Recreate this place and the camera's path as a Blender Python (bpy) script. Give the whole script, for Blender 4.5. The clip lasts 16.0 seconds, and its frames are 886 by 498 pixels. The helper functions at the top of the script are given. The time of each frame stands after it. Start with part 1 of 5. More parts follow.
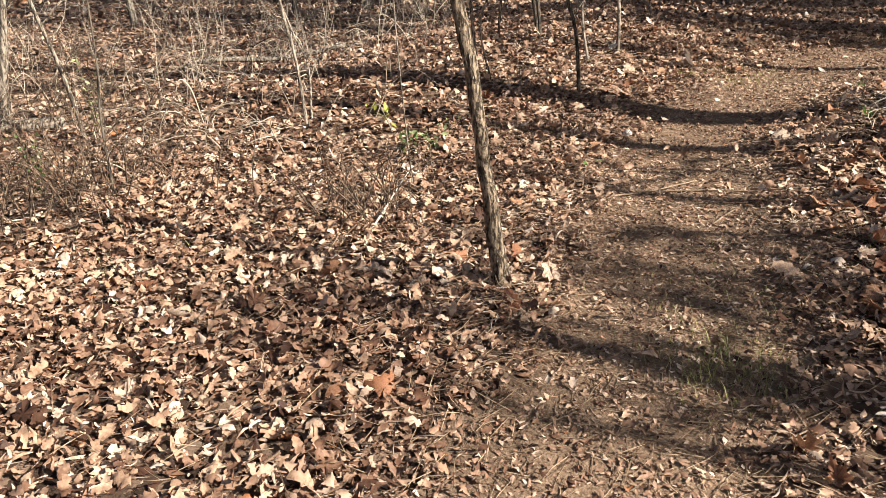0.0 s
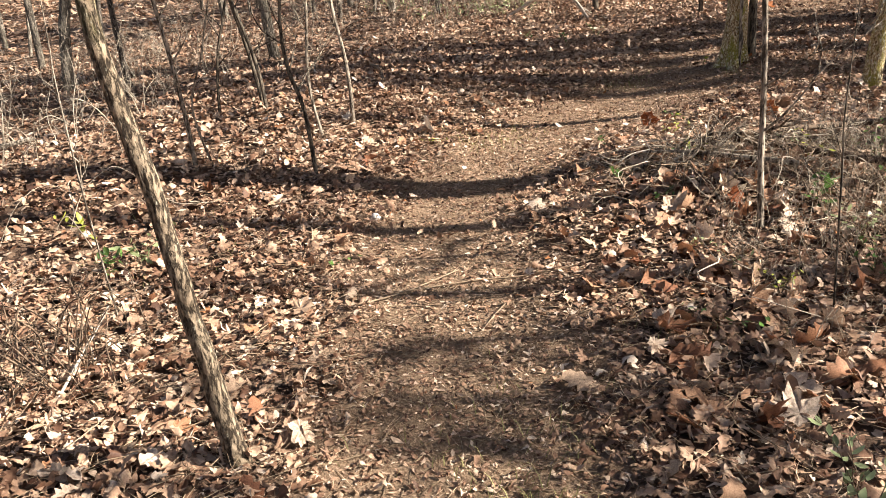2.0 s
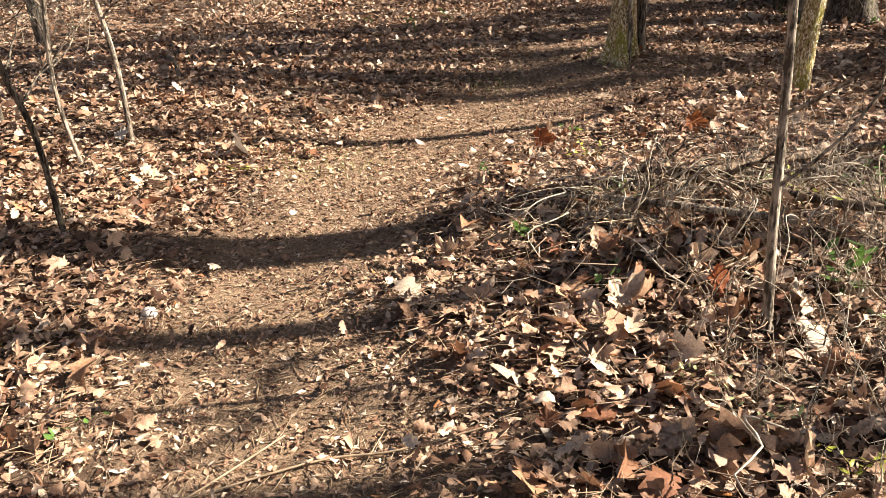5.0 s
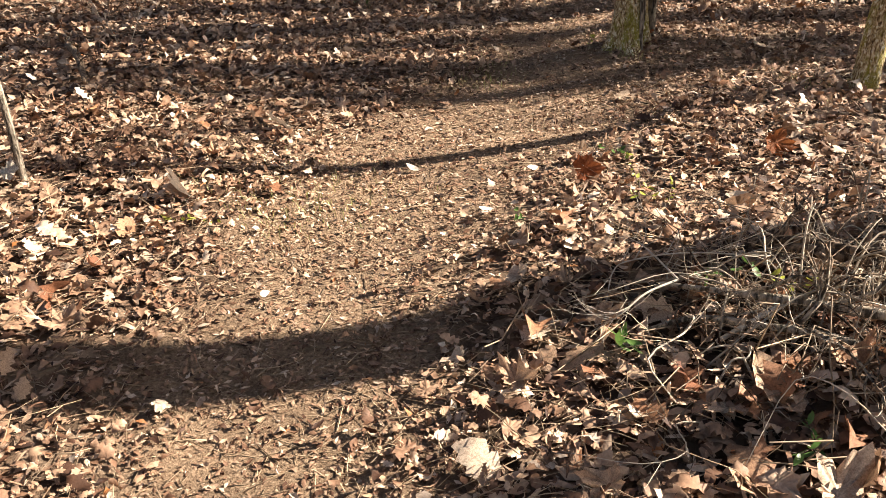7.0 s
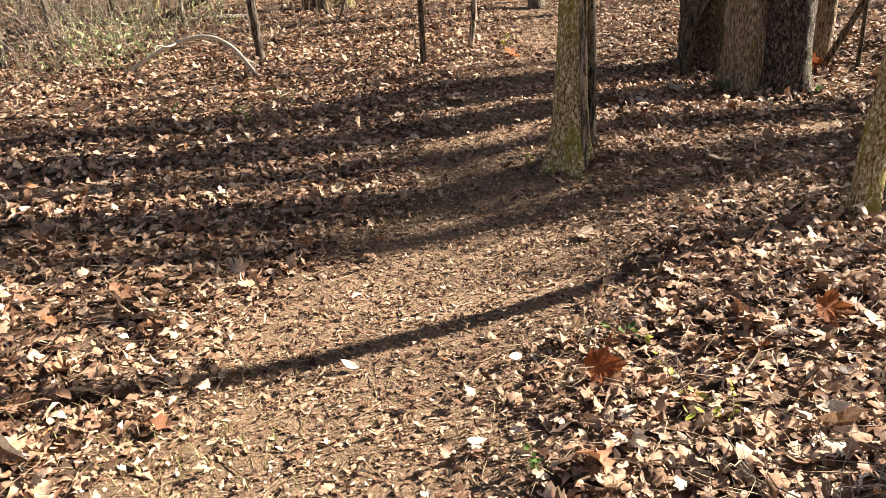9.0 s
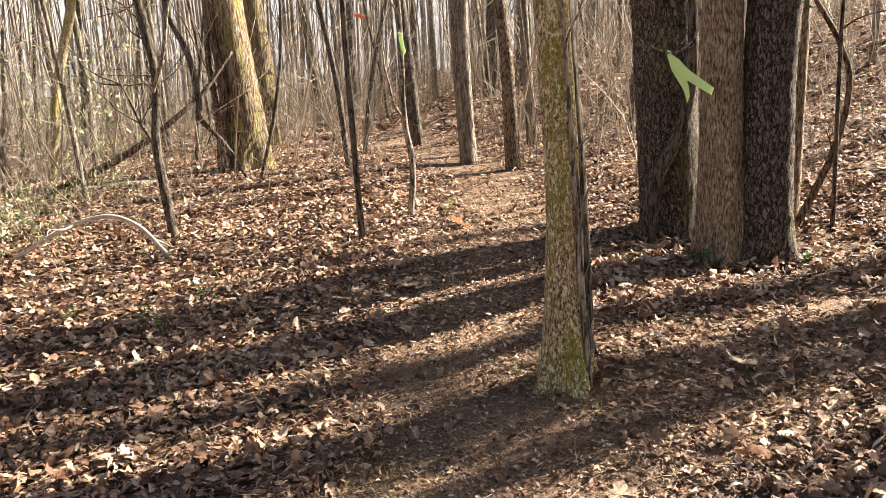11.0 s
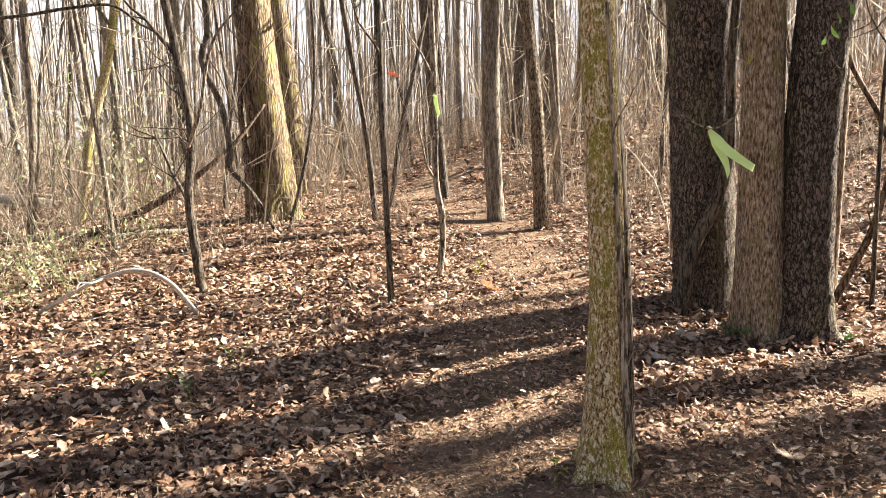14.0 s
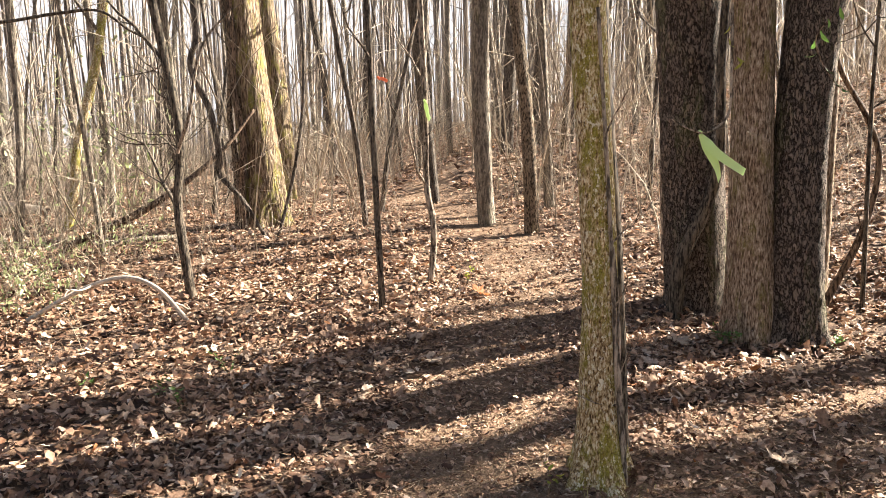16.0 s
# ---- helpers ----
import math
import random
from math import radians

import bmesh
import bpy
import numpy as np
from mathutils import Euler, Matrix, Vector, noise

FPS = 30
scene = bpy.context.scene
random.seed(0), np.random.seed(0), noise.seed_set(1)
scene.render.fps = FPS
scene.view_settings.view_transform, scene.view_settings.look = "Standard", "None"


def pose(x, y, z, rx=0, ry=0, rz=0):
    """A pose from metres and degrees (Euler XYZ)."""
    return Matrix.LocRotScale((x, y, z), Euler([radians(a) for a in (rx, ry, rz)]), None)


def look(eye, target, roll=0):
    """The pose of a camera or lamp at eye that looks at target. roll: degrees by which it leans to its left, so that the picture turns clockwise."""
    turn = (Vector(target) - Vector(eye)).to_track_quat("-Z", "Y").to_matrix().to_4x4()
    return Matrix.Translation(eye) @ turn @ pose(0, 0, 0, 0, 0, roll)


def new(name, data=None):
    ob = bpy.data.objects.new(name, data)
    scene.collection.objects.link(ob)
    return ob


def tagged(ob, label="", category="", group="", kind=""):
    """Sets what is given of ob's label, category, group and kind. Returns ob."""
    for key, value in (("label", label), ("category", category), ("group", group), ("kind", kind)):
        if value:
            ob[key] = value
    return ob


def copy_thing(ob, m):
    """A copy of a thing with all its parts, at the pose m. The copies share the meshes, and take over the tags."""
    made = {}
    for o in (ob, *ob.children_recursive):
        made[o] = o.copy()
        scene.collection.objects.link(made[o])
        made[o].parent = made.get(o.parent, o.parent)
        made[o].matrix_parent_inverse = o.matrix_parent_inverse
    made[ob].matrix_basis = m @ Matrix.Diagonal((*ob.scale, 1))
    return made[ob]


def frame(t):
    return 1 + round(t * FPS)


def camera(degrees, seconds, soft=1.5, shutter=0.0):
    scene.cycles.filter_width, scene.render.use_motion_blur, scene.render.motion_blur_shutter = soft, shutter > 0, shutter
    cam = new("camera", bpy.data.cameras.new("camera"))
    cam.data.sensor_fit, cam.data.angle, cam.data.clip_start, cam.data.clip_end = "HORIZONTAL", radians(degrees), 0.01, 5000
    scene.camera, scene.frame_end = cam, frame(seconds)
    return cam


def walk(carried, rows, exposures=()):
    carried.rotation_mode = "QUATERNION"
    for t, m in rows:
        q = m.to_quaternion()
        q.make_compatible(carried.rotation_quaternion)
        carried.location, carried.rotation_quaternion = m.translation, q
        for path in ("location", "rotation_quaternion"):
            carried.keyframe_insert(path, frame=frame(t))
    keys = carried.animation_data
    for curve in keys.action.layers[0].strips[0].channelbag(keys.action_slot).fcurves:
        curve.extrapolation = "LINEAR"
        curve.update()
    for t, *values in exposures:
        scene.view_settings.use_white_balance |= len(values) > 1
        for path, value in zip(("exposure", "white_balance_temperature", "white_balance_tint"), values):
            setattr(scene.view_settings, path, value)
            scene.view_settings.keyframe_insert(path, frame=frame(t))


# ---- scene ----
cam = camera(57.0, 16.0, soft=0.7)
PATH = [
    (0, (5.206, -6.251, 1.469), (3.582, -5.408, 0.66), -3.1),
    (0.5, (4.993, -6.153, 1.474), (3.547, -5.051, 0.641), -3.9),
    (1, (4.846, -6.037, 1.487), (3.569, -4.76, 0.628), -3.8),
    (1.5, (4.706, -5.791, 1.442), (3.396, -4.475, 0.7), -3.3),
    (2, (4.529, -5.612, 1.444), (3.219, -4.283, 0.726), -4.0),
    (2.5, (4.262, -5.484, 1.385), (3.133, -4.015, 0.632), -2.5),
    (3, (4.061, -5.311, 1.322), (3.063, -3.782, 0.506), -1.6),
    (3.5, (3.825, -5.066, 1.301), (2.779, -3.507, 0.612), -3.7),
    (4, (3.586, -4.821, 1.274), (2.538, -3.263, 0.585), -4.9),
    (4.5, (3.352, -4.515, 1.264), (2.302, -2.968, 0.555), -5.2),
    (5, (3.238, -4.106, 1.23), (2.244, -2.552, 0.458), -1.8),
    (5.2, (3.187, -4.018, 1.253), (2.216, -2.453, 0.475), -1.2),
    (7.3, (1.991, -3.092, 1.234), (1.247, -1.478, 0.316), -1.0),
    (7.5, (1.897, -3.03, 1.229), (1.197, -1.415, 0.279), -0.8),
    (8, (1.702, -2.725, 1.212), (1.062, -1.073, 0.284), -1.4),
    (8.5, (1.57, -2.448, 1.284), (0.942, -0.724, 0.488), -2.5),
    (9, (1.37, -2.209, 1.27), (0.833, -0.412, 0.575), -1.7),
    (9.5, (1.122, -1.914, 1.276), (0.685, -0.088, 0.587), -1.6),
    (10, (0.989, -1.556, 1.263), (0.575, 0.283, 0.594), -2.4),
    (10.2, (0.954, -1.435, 1.298), (0.552, 0.432, 0.703), -2.9),
    (12.3, (0.667, -1.12, 1.626), (0.369, 0.833, 1.313), -1.9),
    (12.5, (0.659, -1.128, 1.642), (0.346, 0.825, 1.341), -1.8),
    (13, (0.674, -1.124, 1.634), (0.348, 0.829, 1.347), -1.6),
    (13.5, (0.682, -1.125, 1.629), (0.321, 0.821, 1.346), -1.4),
    (14, (0.695, -1.118, 1.633), (0.307, 0.823, 1.35), -1.3),
    (14.5, (0.691, -1.117, 1.626), (0.315, 0.827, 1.349), -0.9),
    (15, (0.689, -1.113, 1.639), (0.309, 0.83, 1.361), -1.1),
    (15.5, (0.678, -1.108, 1.633), (0.312, 0.841, 1.378), -1.1),
    (16, (0.681, -1.096, 1.638), (0.317, 0.851, 1.365), -1.5),
]
walk(cam, [(t, look(eye, target, roll)) for t, eye, target, roll in PATH],
     exposures=[(0.0, 1.44, 6100, 10), (2.0, 1.8, 6200, 10), (4.0, 1.95, 6450, 10), (7.5, 1.98, 6550, 10), (10.0, 2.14, 6550, 10), (12.3, 2.6, 6500, 10), (16.0, 2.6, 6450, 10)])

# ---- daylight ----
SUN_WAY = Vector((0.81, 0.585, 0.0)).normalized()
SUN_UP = 33.0
world = bpy.data.worlds.new("winter_sky")
scene.world = world
world.use_nodes = True
wn = world.node_tree.nodes
wl = world.node_tree.links
sky = wn.new("ShaderNodeTexSky")
sky.sky_type = "NISHITA"
sky.sun_disc = False
sky.sun_elevation = radians(SUN_UP)
sky.sun_rotation = math.atan2(SUN_WAY.x, SUN_WAY.y)
sky.air_density, sky.dust_density, sky.ozone_density = 1.0, 3.0, 1.0
wl.new(sky.outputs[0], wn["Background"].inputs[0])
wn["Background"].inputs[1].default_value = 0.031

sun_data = bpy.data.lights.new("sun", "SUN")
sun_data.energy = 5.0
sun_data.angle = radians(0.55)
sun_data.color = (1.0, 0.92, 0.80)
sun = new("sun", sun_data)
up = math.tan(radians(SUN_UP))
sun.matrix_world = look(SUN_WAY * 40 + Vector((0, 0, up * 40)), (0, 0, 0))


# ---- materials ----
def material(name):
    """A node material with its tree, links and shader."""
    m = bpy.data.materials.new(name)
    m.use_nodes = True
    return m, m.node_tree.nodes, m.node_tree.links, m.node_tree.nodes["Principled BSDF"]


def ramp(nodes, stops):
    r = nodes.new("ShaderNodeValToRGB")
    while len(r.color_ramp.elements) < len(stops):
        r.color_ramp.elements.new(0.5)
    for e, (at, col) in zip(r.color_ramp.elements, stops):
        e.position, e.color = at, (*col, 1)
    return r


def noise_tex(nodes, links, scale, detail=4, stretch=None, rough=0.6):
    co = nodes.new("ShaderNodeTexCoord")
    mp = nodes.new("ShaderNodeMapping")
    if stretch:
        mp.inputs["Scale"].default_value = stretch
    links.new(co.outputs["Object"], mp.inputs[0])
    n = nodes.new("ShaderNodeTexNoise")
    n.inputs["Scale"].default_value, n.inputs["Detail"].default_value = scale, detail
    n.inputs["Roughness"].default_value = rough
    links.new(mp.outputs[0], n.inputs["Vector"])
    return n


def mixed(nodes, links, fac, a, b, mode="MIX"):
    """A colour mix; fac, a and b are sockets or plain values."""
    mx = nodes.new("ShaderNodeMix")
    mx.data_type, mx.blend_type = "RGBA", mode
    for sock, v in ((mx.inputs["Factor"], fac), (mx.inputs[6], a), (mx.inputs[7], b)):
        if isinstance(v, bpy.types.NodeSocket):
            links.new(v, sock)
        elif isinstance(v, tuple):
            sock.default_value = (*v, 1)
        else:
            sock.default_value = v
    return mx.outputs[2]


def bump(nodes, links, bsdf, height, strength, distance):
    b = nodes.new("ShaderNodeBump")
    b.inputs["Strength"].default_value, b.inputs["Distance"].default_value = strength, distance
    links.new(height, b.inputs["Height"])
    links.new(b.outputs[0], bsdf.inputs["Normal"])


LEAF_STOPS = [(0.0, (0.045, 0.022, 0.014)), (0.1, (0.13, 0.068, 0.042)), (0.22, (0.25, 0.145, 0.092)), (0.4, (0.335, 0.212, 0.142)),
              (0.58, (0.43, 0.285, 0.19)), (0.76, (0.53, 0.375, 0.262)), (0.9, (0.63, 0.485, 0.365)), (0.975, (0.70, 0.59, 0.48)), (1.0, (0.42, 0.17, 0.055))]


def leaf_material(name, stops, single=False, through_light=0.07):
    """Dry leaf: one tone a leaf, mottled, a little light coming through."""
    m, n, l, b = material(name)
    pick = n.new("ShaderNodeObjectInfo" if single else "ShaderNodeNewGeometry")
    r = ramp(n, stops)
    l.new(pick.outputs["Random" if single else "Random Per Island"], r.inputs[0])
    spots = noise_tex(n, l, 45, 4)
    tone = ramp(n, [(0.3, (0.62, 0.6, 0.58)), (0.62, (1.08, 1.06, 1.04))])
    l.new(spots.outputs["Fac"], tone.inputs[0])
    col = mixed(n, l, 0.9, r.outputs[0], tone.outputs[0], "MULTIPLY")
    blotch = noise_tex(n, l, 19, 5, None, 0.7)
    stain = ramp(n, [(0.36, (0.55, 0.47, 0.42)), (0.5, (0.98, 0.95, 0.92)), (0.66, (1.22, 1.22, 1.2))])
    l.new(blotch.outputs["Fac"], stain.inputs[0])
    col = mixed(n, l, 0.75, col, stain.outputs[0], "MULTIPLY")
    if not single:
        # broad random patches, some darker and redder than others
        broad_noise = noise_tex(n, l, 0.9, 4, None, 0.6)
        broad_tone = ramp(n, [(0.36, (0.7, 0.65, 0.63)), (0.5, (0.96, 0.95, 0.94)), (0.6, (1.08, 1.08, 1.07))])
        l.new(broad_noise.outputs["Fac"], broad_tone.inputs[0])
        col = mixed(n, l, 1.0, col, broad_tone.outputs[0], "MULTIPLY")
    l.new(col, b.inputs["Base Color"])
    b.inputs["Roughness"].default_value = 0.6
    b.inputs["Specular IOR Level"].default_value = 0.22
    fine = noise_tex(n, l, 160, 2)
    bump(n, l, b, fine.outputs["Fac"], 0.35, 0.004)
    tr = n.new("ShaderNodeBsdfTranslucent")
    l.new(col, tr.inputs[0])
    mx = n.new("ShaderNodeMixShader")
    mx.inputs[0].default_value = through_light
    l.new(b.outputs[0], mx.inputs[1])
    l.new(tr.outputs[0], mx.inputs[2])
    l.new(mx.outputs[0], n["Material Output"].inputs[0])
    return m


def bark_material(name, dark, light, moss=(0.11, 0.11, 0.03), mossy=0.0, scale=14.0, depth=0.02, lichen=0.0, plates=0.0, grain_run=0.16, crack_shade=0.3):
    """Furrowed bark: long broken ridges, plates on some, crack shade put into the colour, moss and pale lichen flecks.
    """
    m, n, l, b = material(name)
    ridge = noise_tex(n, l, scale, 5, (1, 1, grain_run), 0.62)
    breaks = noise_tex(n, l, scale * 1.3, 4, (1, 1, 0.45), 0.6)
    both = mixed(n, l, 0.35, ridge.outputs["Fac"], breaks.outputs["Fac"])
    furrow = ramp(n, [(0.44, (0, 0, 0)), (0.535, (1, 1, 1))])
    l.new(both, furrow.inputs[0])
    high = furrow.outputs[0]
    if plates:
        co = n.new("ShaderNodeTexCoord")
        mp = n.new("ShaderNodeMapping")
        mp.inputs["Scale"].default_value = (1, 1, 0.42)
        l.new(co.outputs["Object"], mp.inputs[0])
        push = mixed(n, l, 0.09, mp.outputs[0], breaks.outputs["Color"], "ADD")
        cells = n.new("ShaderNodeTexVoronoi")
        cells.feature = "DISTANCE_TO_EDGE"
        cells.inputs["Scale"].default_value = scale
        l.new(push, cells.inputs["Vector"])
        edge = ramp(n, [(0.02, (0, 0, 0)), (0.13, (1, 1, 1))])
        l.new(cells.outputs["Distance"], edge.inputs[0])
        high = mixed(n, l, plates, high, edge.outputs[0])
    grain = noise_tex(n, l, 55, 6, (1, 1, 0.35), 0.7)
    tone = ramp(n, [(0.3, dark), (0.7, light)])
    l.new(grain.outputs["Fac"], tone.inputs[0])
    # furrows and plate edges painted darker, standing in for crevice shade
    col = mixed(n, l, high, tuple(v * crack_shade for v in dark), tone.outputs[0])
    if mossy:
        patch = noise_tex(n, l, 4, 7, (1, 1, 0.3), 0.75)
        mask = ramp(n, [(0.66 - 0.3 * mossy, (0, 0, 0)), (0.82 - 0.2 * mossy, (0.85, 0.85, 0.85))])
        l.new(patch.outputs["Fac"], mask.inputs[0])
        col = mixed(n, l, mask.outputs[0], col, moss)
    if lichen:
        fleck = noise_tex(n, l, 58, 3, (1, 1, 0.5))
        mask = ramp(n, [(0.70 - 0.1 * lichen, (0, 0, 0)), (0.76 - 0.1 * lichen, (0.8, 0.8, 0.8))])
        l.new(fleck.outputs["Fac"], mask.inputs[0])
        col = mixed(n, l, mask.outputs[0], col, (0.50, 0.46, 0.35))
    l.new(col, b.inputs["Base Color"])
    b.inputs["Roughness"].default_value = 0.85
    b.inputs["Specular IOR Level"].default_value = 0.2
    sum_up = n.new("ShaderNodeMath")
    sum_up.operation = "MULTIPLY_ADD"
    sum_up.inputs[1].default_value = 0.5
    l.new(grain.outputs["Fac"], sum_up.inputs[0])
    l.new(high, sum_up.inputs[2])
    bump(n, l, b, sum_up.outputs[0], 1.0, depth)
    return m


def flake_material(name, stops, scale, run, moss, mossy, fleck_col, flecks, depth):
    """Flaky bark: short broken scales in several tones, mossy patches, pale flecks."""
    m, n, l, b = material(name)
    scales = noise_tex(n, l, scale, 3, (1, 1, run), 0.65)
    tone = ramp(n, stops)
    l.new(scales.outputs["Fac"], tone.inputs[0])
    broad = noise_tex(n, l, 7, 5, (1, 1, 0.3), 0.65)
    cast = ramp(n, [(0.35, (0.72, 0.66, 0.6)), (0.62, (1.15, 1.14, 1.1))])
    l.new(broad.outputs["Fac"], cast.inputs[0])
    col = mixed(n, l, 0.9, tone.outputs[0], cast.outputs[0], "MULTIPLY")
    patch = noise_tex(n, l, 6, 8, (1.2, 1, 0.4), 0.78)
    mask = ramp(n, [(0.6 - 0.16 * mossy, (0, 0, 0)), (0.7 - 0.16 * mossy, (0.88, 0.88, 0.88))])
    l.new(patch.outputs["Fac"], mask.inputs[0])
    tuft = noise_tex(n, l, 150, 3)
    green = ramp(n, [(0.35, tuple(v * 0.45 for v in moss)), (0.62, tuple(min(1, v * 1.35) for v in moss))])
    l.new(tuft.outputs["Fac"], green.inputs[0])
    col = mixed(n, l, mask.outputs[0], col, green.outputs[0])
    spot = noise_tex(n, l, 48, 4, (1, 1, 0.6), 0.7)
    fleck = ramp(n, [(0.68 - 0.1 * flecks, (0, 0, 0)), (0.72 - 0.1 * flecks, (0.9, 0.9, 0.9))])
    l.new(spot.outputs["Fac"], fleck.inputs[0])
    col = mixed(n, l, fleck.outputs[0], col, fleck_col)
    l.new(col, b.inputs["Base Color"])
    b.inputs["Roughness"].default_value = 0.85
    b.inputs["Specular IOR Level"].default_value = 0.2
    bump(n, l, b, scales.outputs["Fac"], 1.0, depth)
    return m


def plain_material(name, col, rough=0.6, vary=0.25, scale=20, through_light=0.0, island=False):
    m, n, l, b = material(name)
    t = noise_tex(n, l, scale, 4)
    lo, hi = tuple(v * (1 - vary) for v in col), tuple(min(1, v * (1 + vary)) for v in col)
    r = ramp(n, [(0.3, lo), (0.7, hi)])
    l.new(t.outputs["Fac"], r.inputs[0])
    c = r.outputs[0]
    if island:
        g = n.new("ShaderNodeNewGeometry")
        v = ramp(n, [(0, (0.45, 0.42, 0.4)), (1, (1.2, 1.2, 1.2))])
        l.new(g.outputs["Random Per Island"], v.inputs[0])
        c = mixed(n, l, 1.0, c, v.outputs[0], "MULTIPLY")
    l.new(c, b.inputs["Base Color"])
    b.inputs["Roughness"].default_value = rough
    b.inputs["Specular IOR Level"].default_value = 0.3
    if through_light:
        tr = n.new("ShaderNodeBsdfTranslucent")
        l.new(c, tr.inputs[0])
        mx = n.new("ShaderNodeMixShader")
        mx.inputs[0].default_value = through_light
        l.new(b.outputs[0], mx.inputs[1])
        l.new(tr.outputs[0], mx.inputs[2])
        l.new(mx.outputs[0], n["Material Output"].inputs[0])
    return m


def soil_material():
    """Dark humus under the leaves, paler trodden soil on the trail, by the ground's own trail attribute."""
    m, n, l, b = material("forest_soil")
    at = n.new("ShaderNodeAttribute")
    at.attribute_name = "trail"
    crumbs, broad, bits = noise_tex(n, l, 70, 8, None, 0.75), noise_tex(n, l, 2.3, 5), noise_tex(n, l, 24, 5, None, 0.7)
    co = n.new("ShaderNodeTexCoord")
    swirl = mixed(n, l, 0.08, co.outputs["Object"], bits.outputs["Color"], "ADD")
    cells = n.new("ShaderNodeTexVoronoi")
    cells.inputs["Scale"].default_value = 13
    l.new(swirl, cells.inputs["Vector"])
    old = ramp(n, [(0.1, (0.03, 0.018, 0.012)), (0.4, (0.11, 0.068, 0.045)), (0.7, (0.24, 0.158, 0.105)), (0.95, (0.44, 0.32, 0.23))])
    l.new(cells.outputs["Color"], old.inputs[0])
    humus = ramp(n, [(0.3, (0.024, 0.015, 0.01)), (0.52, (0.075, 0.047, 0.031)), (0.72, (0.2, 0.13, 0.085))])
    trod = ramp(n, [(0.3, (0.09, 0.056, 0.034)), (0.48, (0.25, 0.165, 0.105)), (0.62, (0.4, 0.28, 0.185)), (0.74, (0.6, 0.46, 0.33))])
    for r in (humus, trod):
        l.new(crumbs.outputs["Fac"], r.inputs[0])
    tone = ramp(n, [(0.3, (0.7, 0.68, 0.66)), (0.7, (1.15, 1.13, 1.1))])
    l.new(broad.outputs["Fac"], tone.inputs[0])
    bed = mixed(n, l, 0.8, humus.outputs[0], old.outputs[0])
    col = mixed(n, l, at.outputs["Fac"], bed, trod.outputs[0])
    col = mixed(n, l, 1.0, col, tone.outputs[0], "MULTIPLY")
    l.new(col, b.inputs["Base Color"])
    b.inputs["Roughness"].default_value = 0.9
    b.inputs["Specular IOR Level"].default_value = 0.15
    high = n.new("ShaderNodeMath")
    high.operation = "ADD"
    l.new(crumbs.outputs["Fac"], high.inputs[0])
    l.new(bits.outputs["Fac"], high.inputs[1])
    bump(n, l, b, high.outputs[0], 1.0, 0.02)
    return m


MAT_SOIL = soil_material()
MAT_LEAF = leaf_material("dry_leaf_bed", LEAF_STOPS)
MAT_LEAF_ONE = leaf_material("dry_leaf", [(0.0, (0.2, 0.085, 0.045)), (0.25, (0.33, 0.16, 0.085)), (0.5, (0.42, 0.25, 0.15)), (0.75, (0.54, 0.38, 0.26)), (1.0, (0.68, 0.55, 0.43))], single=True, through_light=0.15)
MAT_LEAF_PALE = leaf_material("pale_leaf", [(0, (0.62, 0.53, 0.42)), (1, (0.7, 0.62, 0.53))], single=True)
MAT_LEAF_ORANGE = leaf_material("orange_leaf", [(0, (0.30, 0.095, 0.035)), (1, (0.38, 0.14, 0.05))], single=True, through_light=0.4)
MAT_LEAF_TAN = leaf_material("tan_leaf", [(0, (0.46, 0.34, 0.24)), (1, (0.52, 0.4, 0.29))], single=True)
MAT_STRAW = plain_material("straw_and_twigs", (0.36, 0.26, 0.165), 0.6, 0.35, 30, island=True)
MAT_TWIG_PALE = plain_material("pale_dead_twig", (0.46, 0.39, 0.31), 0.7, 0.3, 40)
MAT_TWIG_BROWN = bark_material("brown_branch_bark", (0.10, 0.065, 0.042), (0.30, 0.21, 0.14), scale=40, depth=0.004)
MAT_SAPLING = bark_material("grey_sapling_bark", (0.2, 0.155, 0.11), (0.48, 0.40, 0.31), mossy=0.15, scale=45, depth=0.004, lichen=0.5)
MAT_SAPLING_DARK = bark_material("dark_sapling_bark", (0.07, 0.055, 0.04), (0.20, 0.16, 0.115), mossy=0.2, scale=45, depth=0.004)
MAT_LEAN = bark_material("ridged_brown_bark", (0.13, 0.092, 0.06), (0.42, 0.32, 0.215), mossy=0.3, scale=60, depth=0.012, lichen=0.5, grain_run=0.3)
MAT_MOSSY = flake_material("mossy_flaky_bark", [(0.37, (0.09, 0.05, 0.022)), (0.46, (0.34, 0.235, 0.11)), (0.55, (0.62, 0.49, 0.28)), (0.64, (0.84, 0.76, 0.55))],
                           105, 0.4, (0.27, 0.24, 0.03), 0.8, (0.82, 0.77, 0.58), 1.15, 0.03)
MAT_BLACK = bark_material("dark_plated_bark", (0.085, 0.062, 0.047), (0.32, 0.25, 0.195), moss=(0.17, 0.18, 0.075), mossy=0.45, scale=30, depth=0.04, plates=0.9, grain_run=0.4, crack_shade=0.2)
MAT_GREYB = flake_material("grey_furrowed_bark", [(0.37, (0.07, 0.044, 0.027)), (0.46, (0.22, 0.155, 0.105)), (0.56, (0.38, 0.295, 0.215)), (0.66, (0.56, 0.47, 0.37))],
                           74, 0.25, (0.2, 0.165, 0.055), 0.45, (0.56, 0.5, 0.4), 0.3, 0.035)
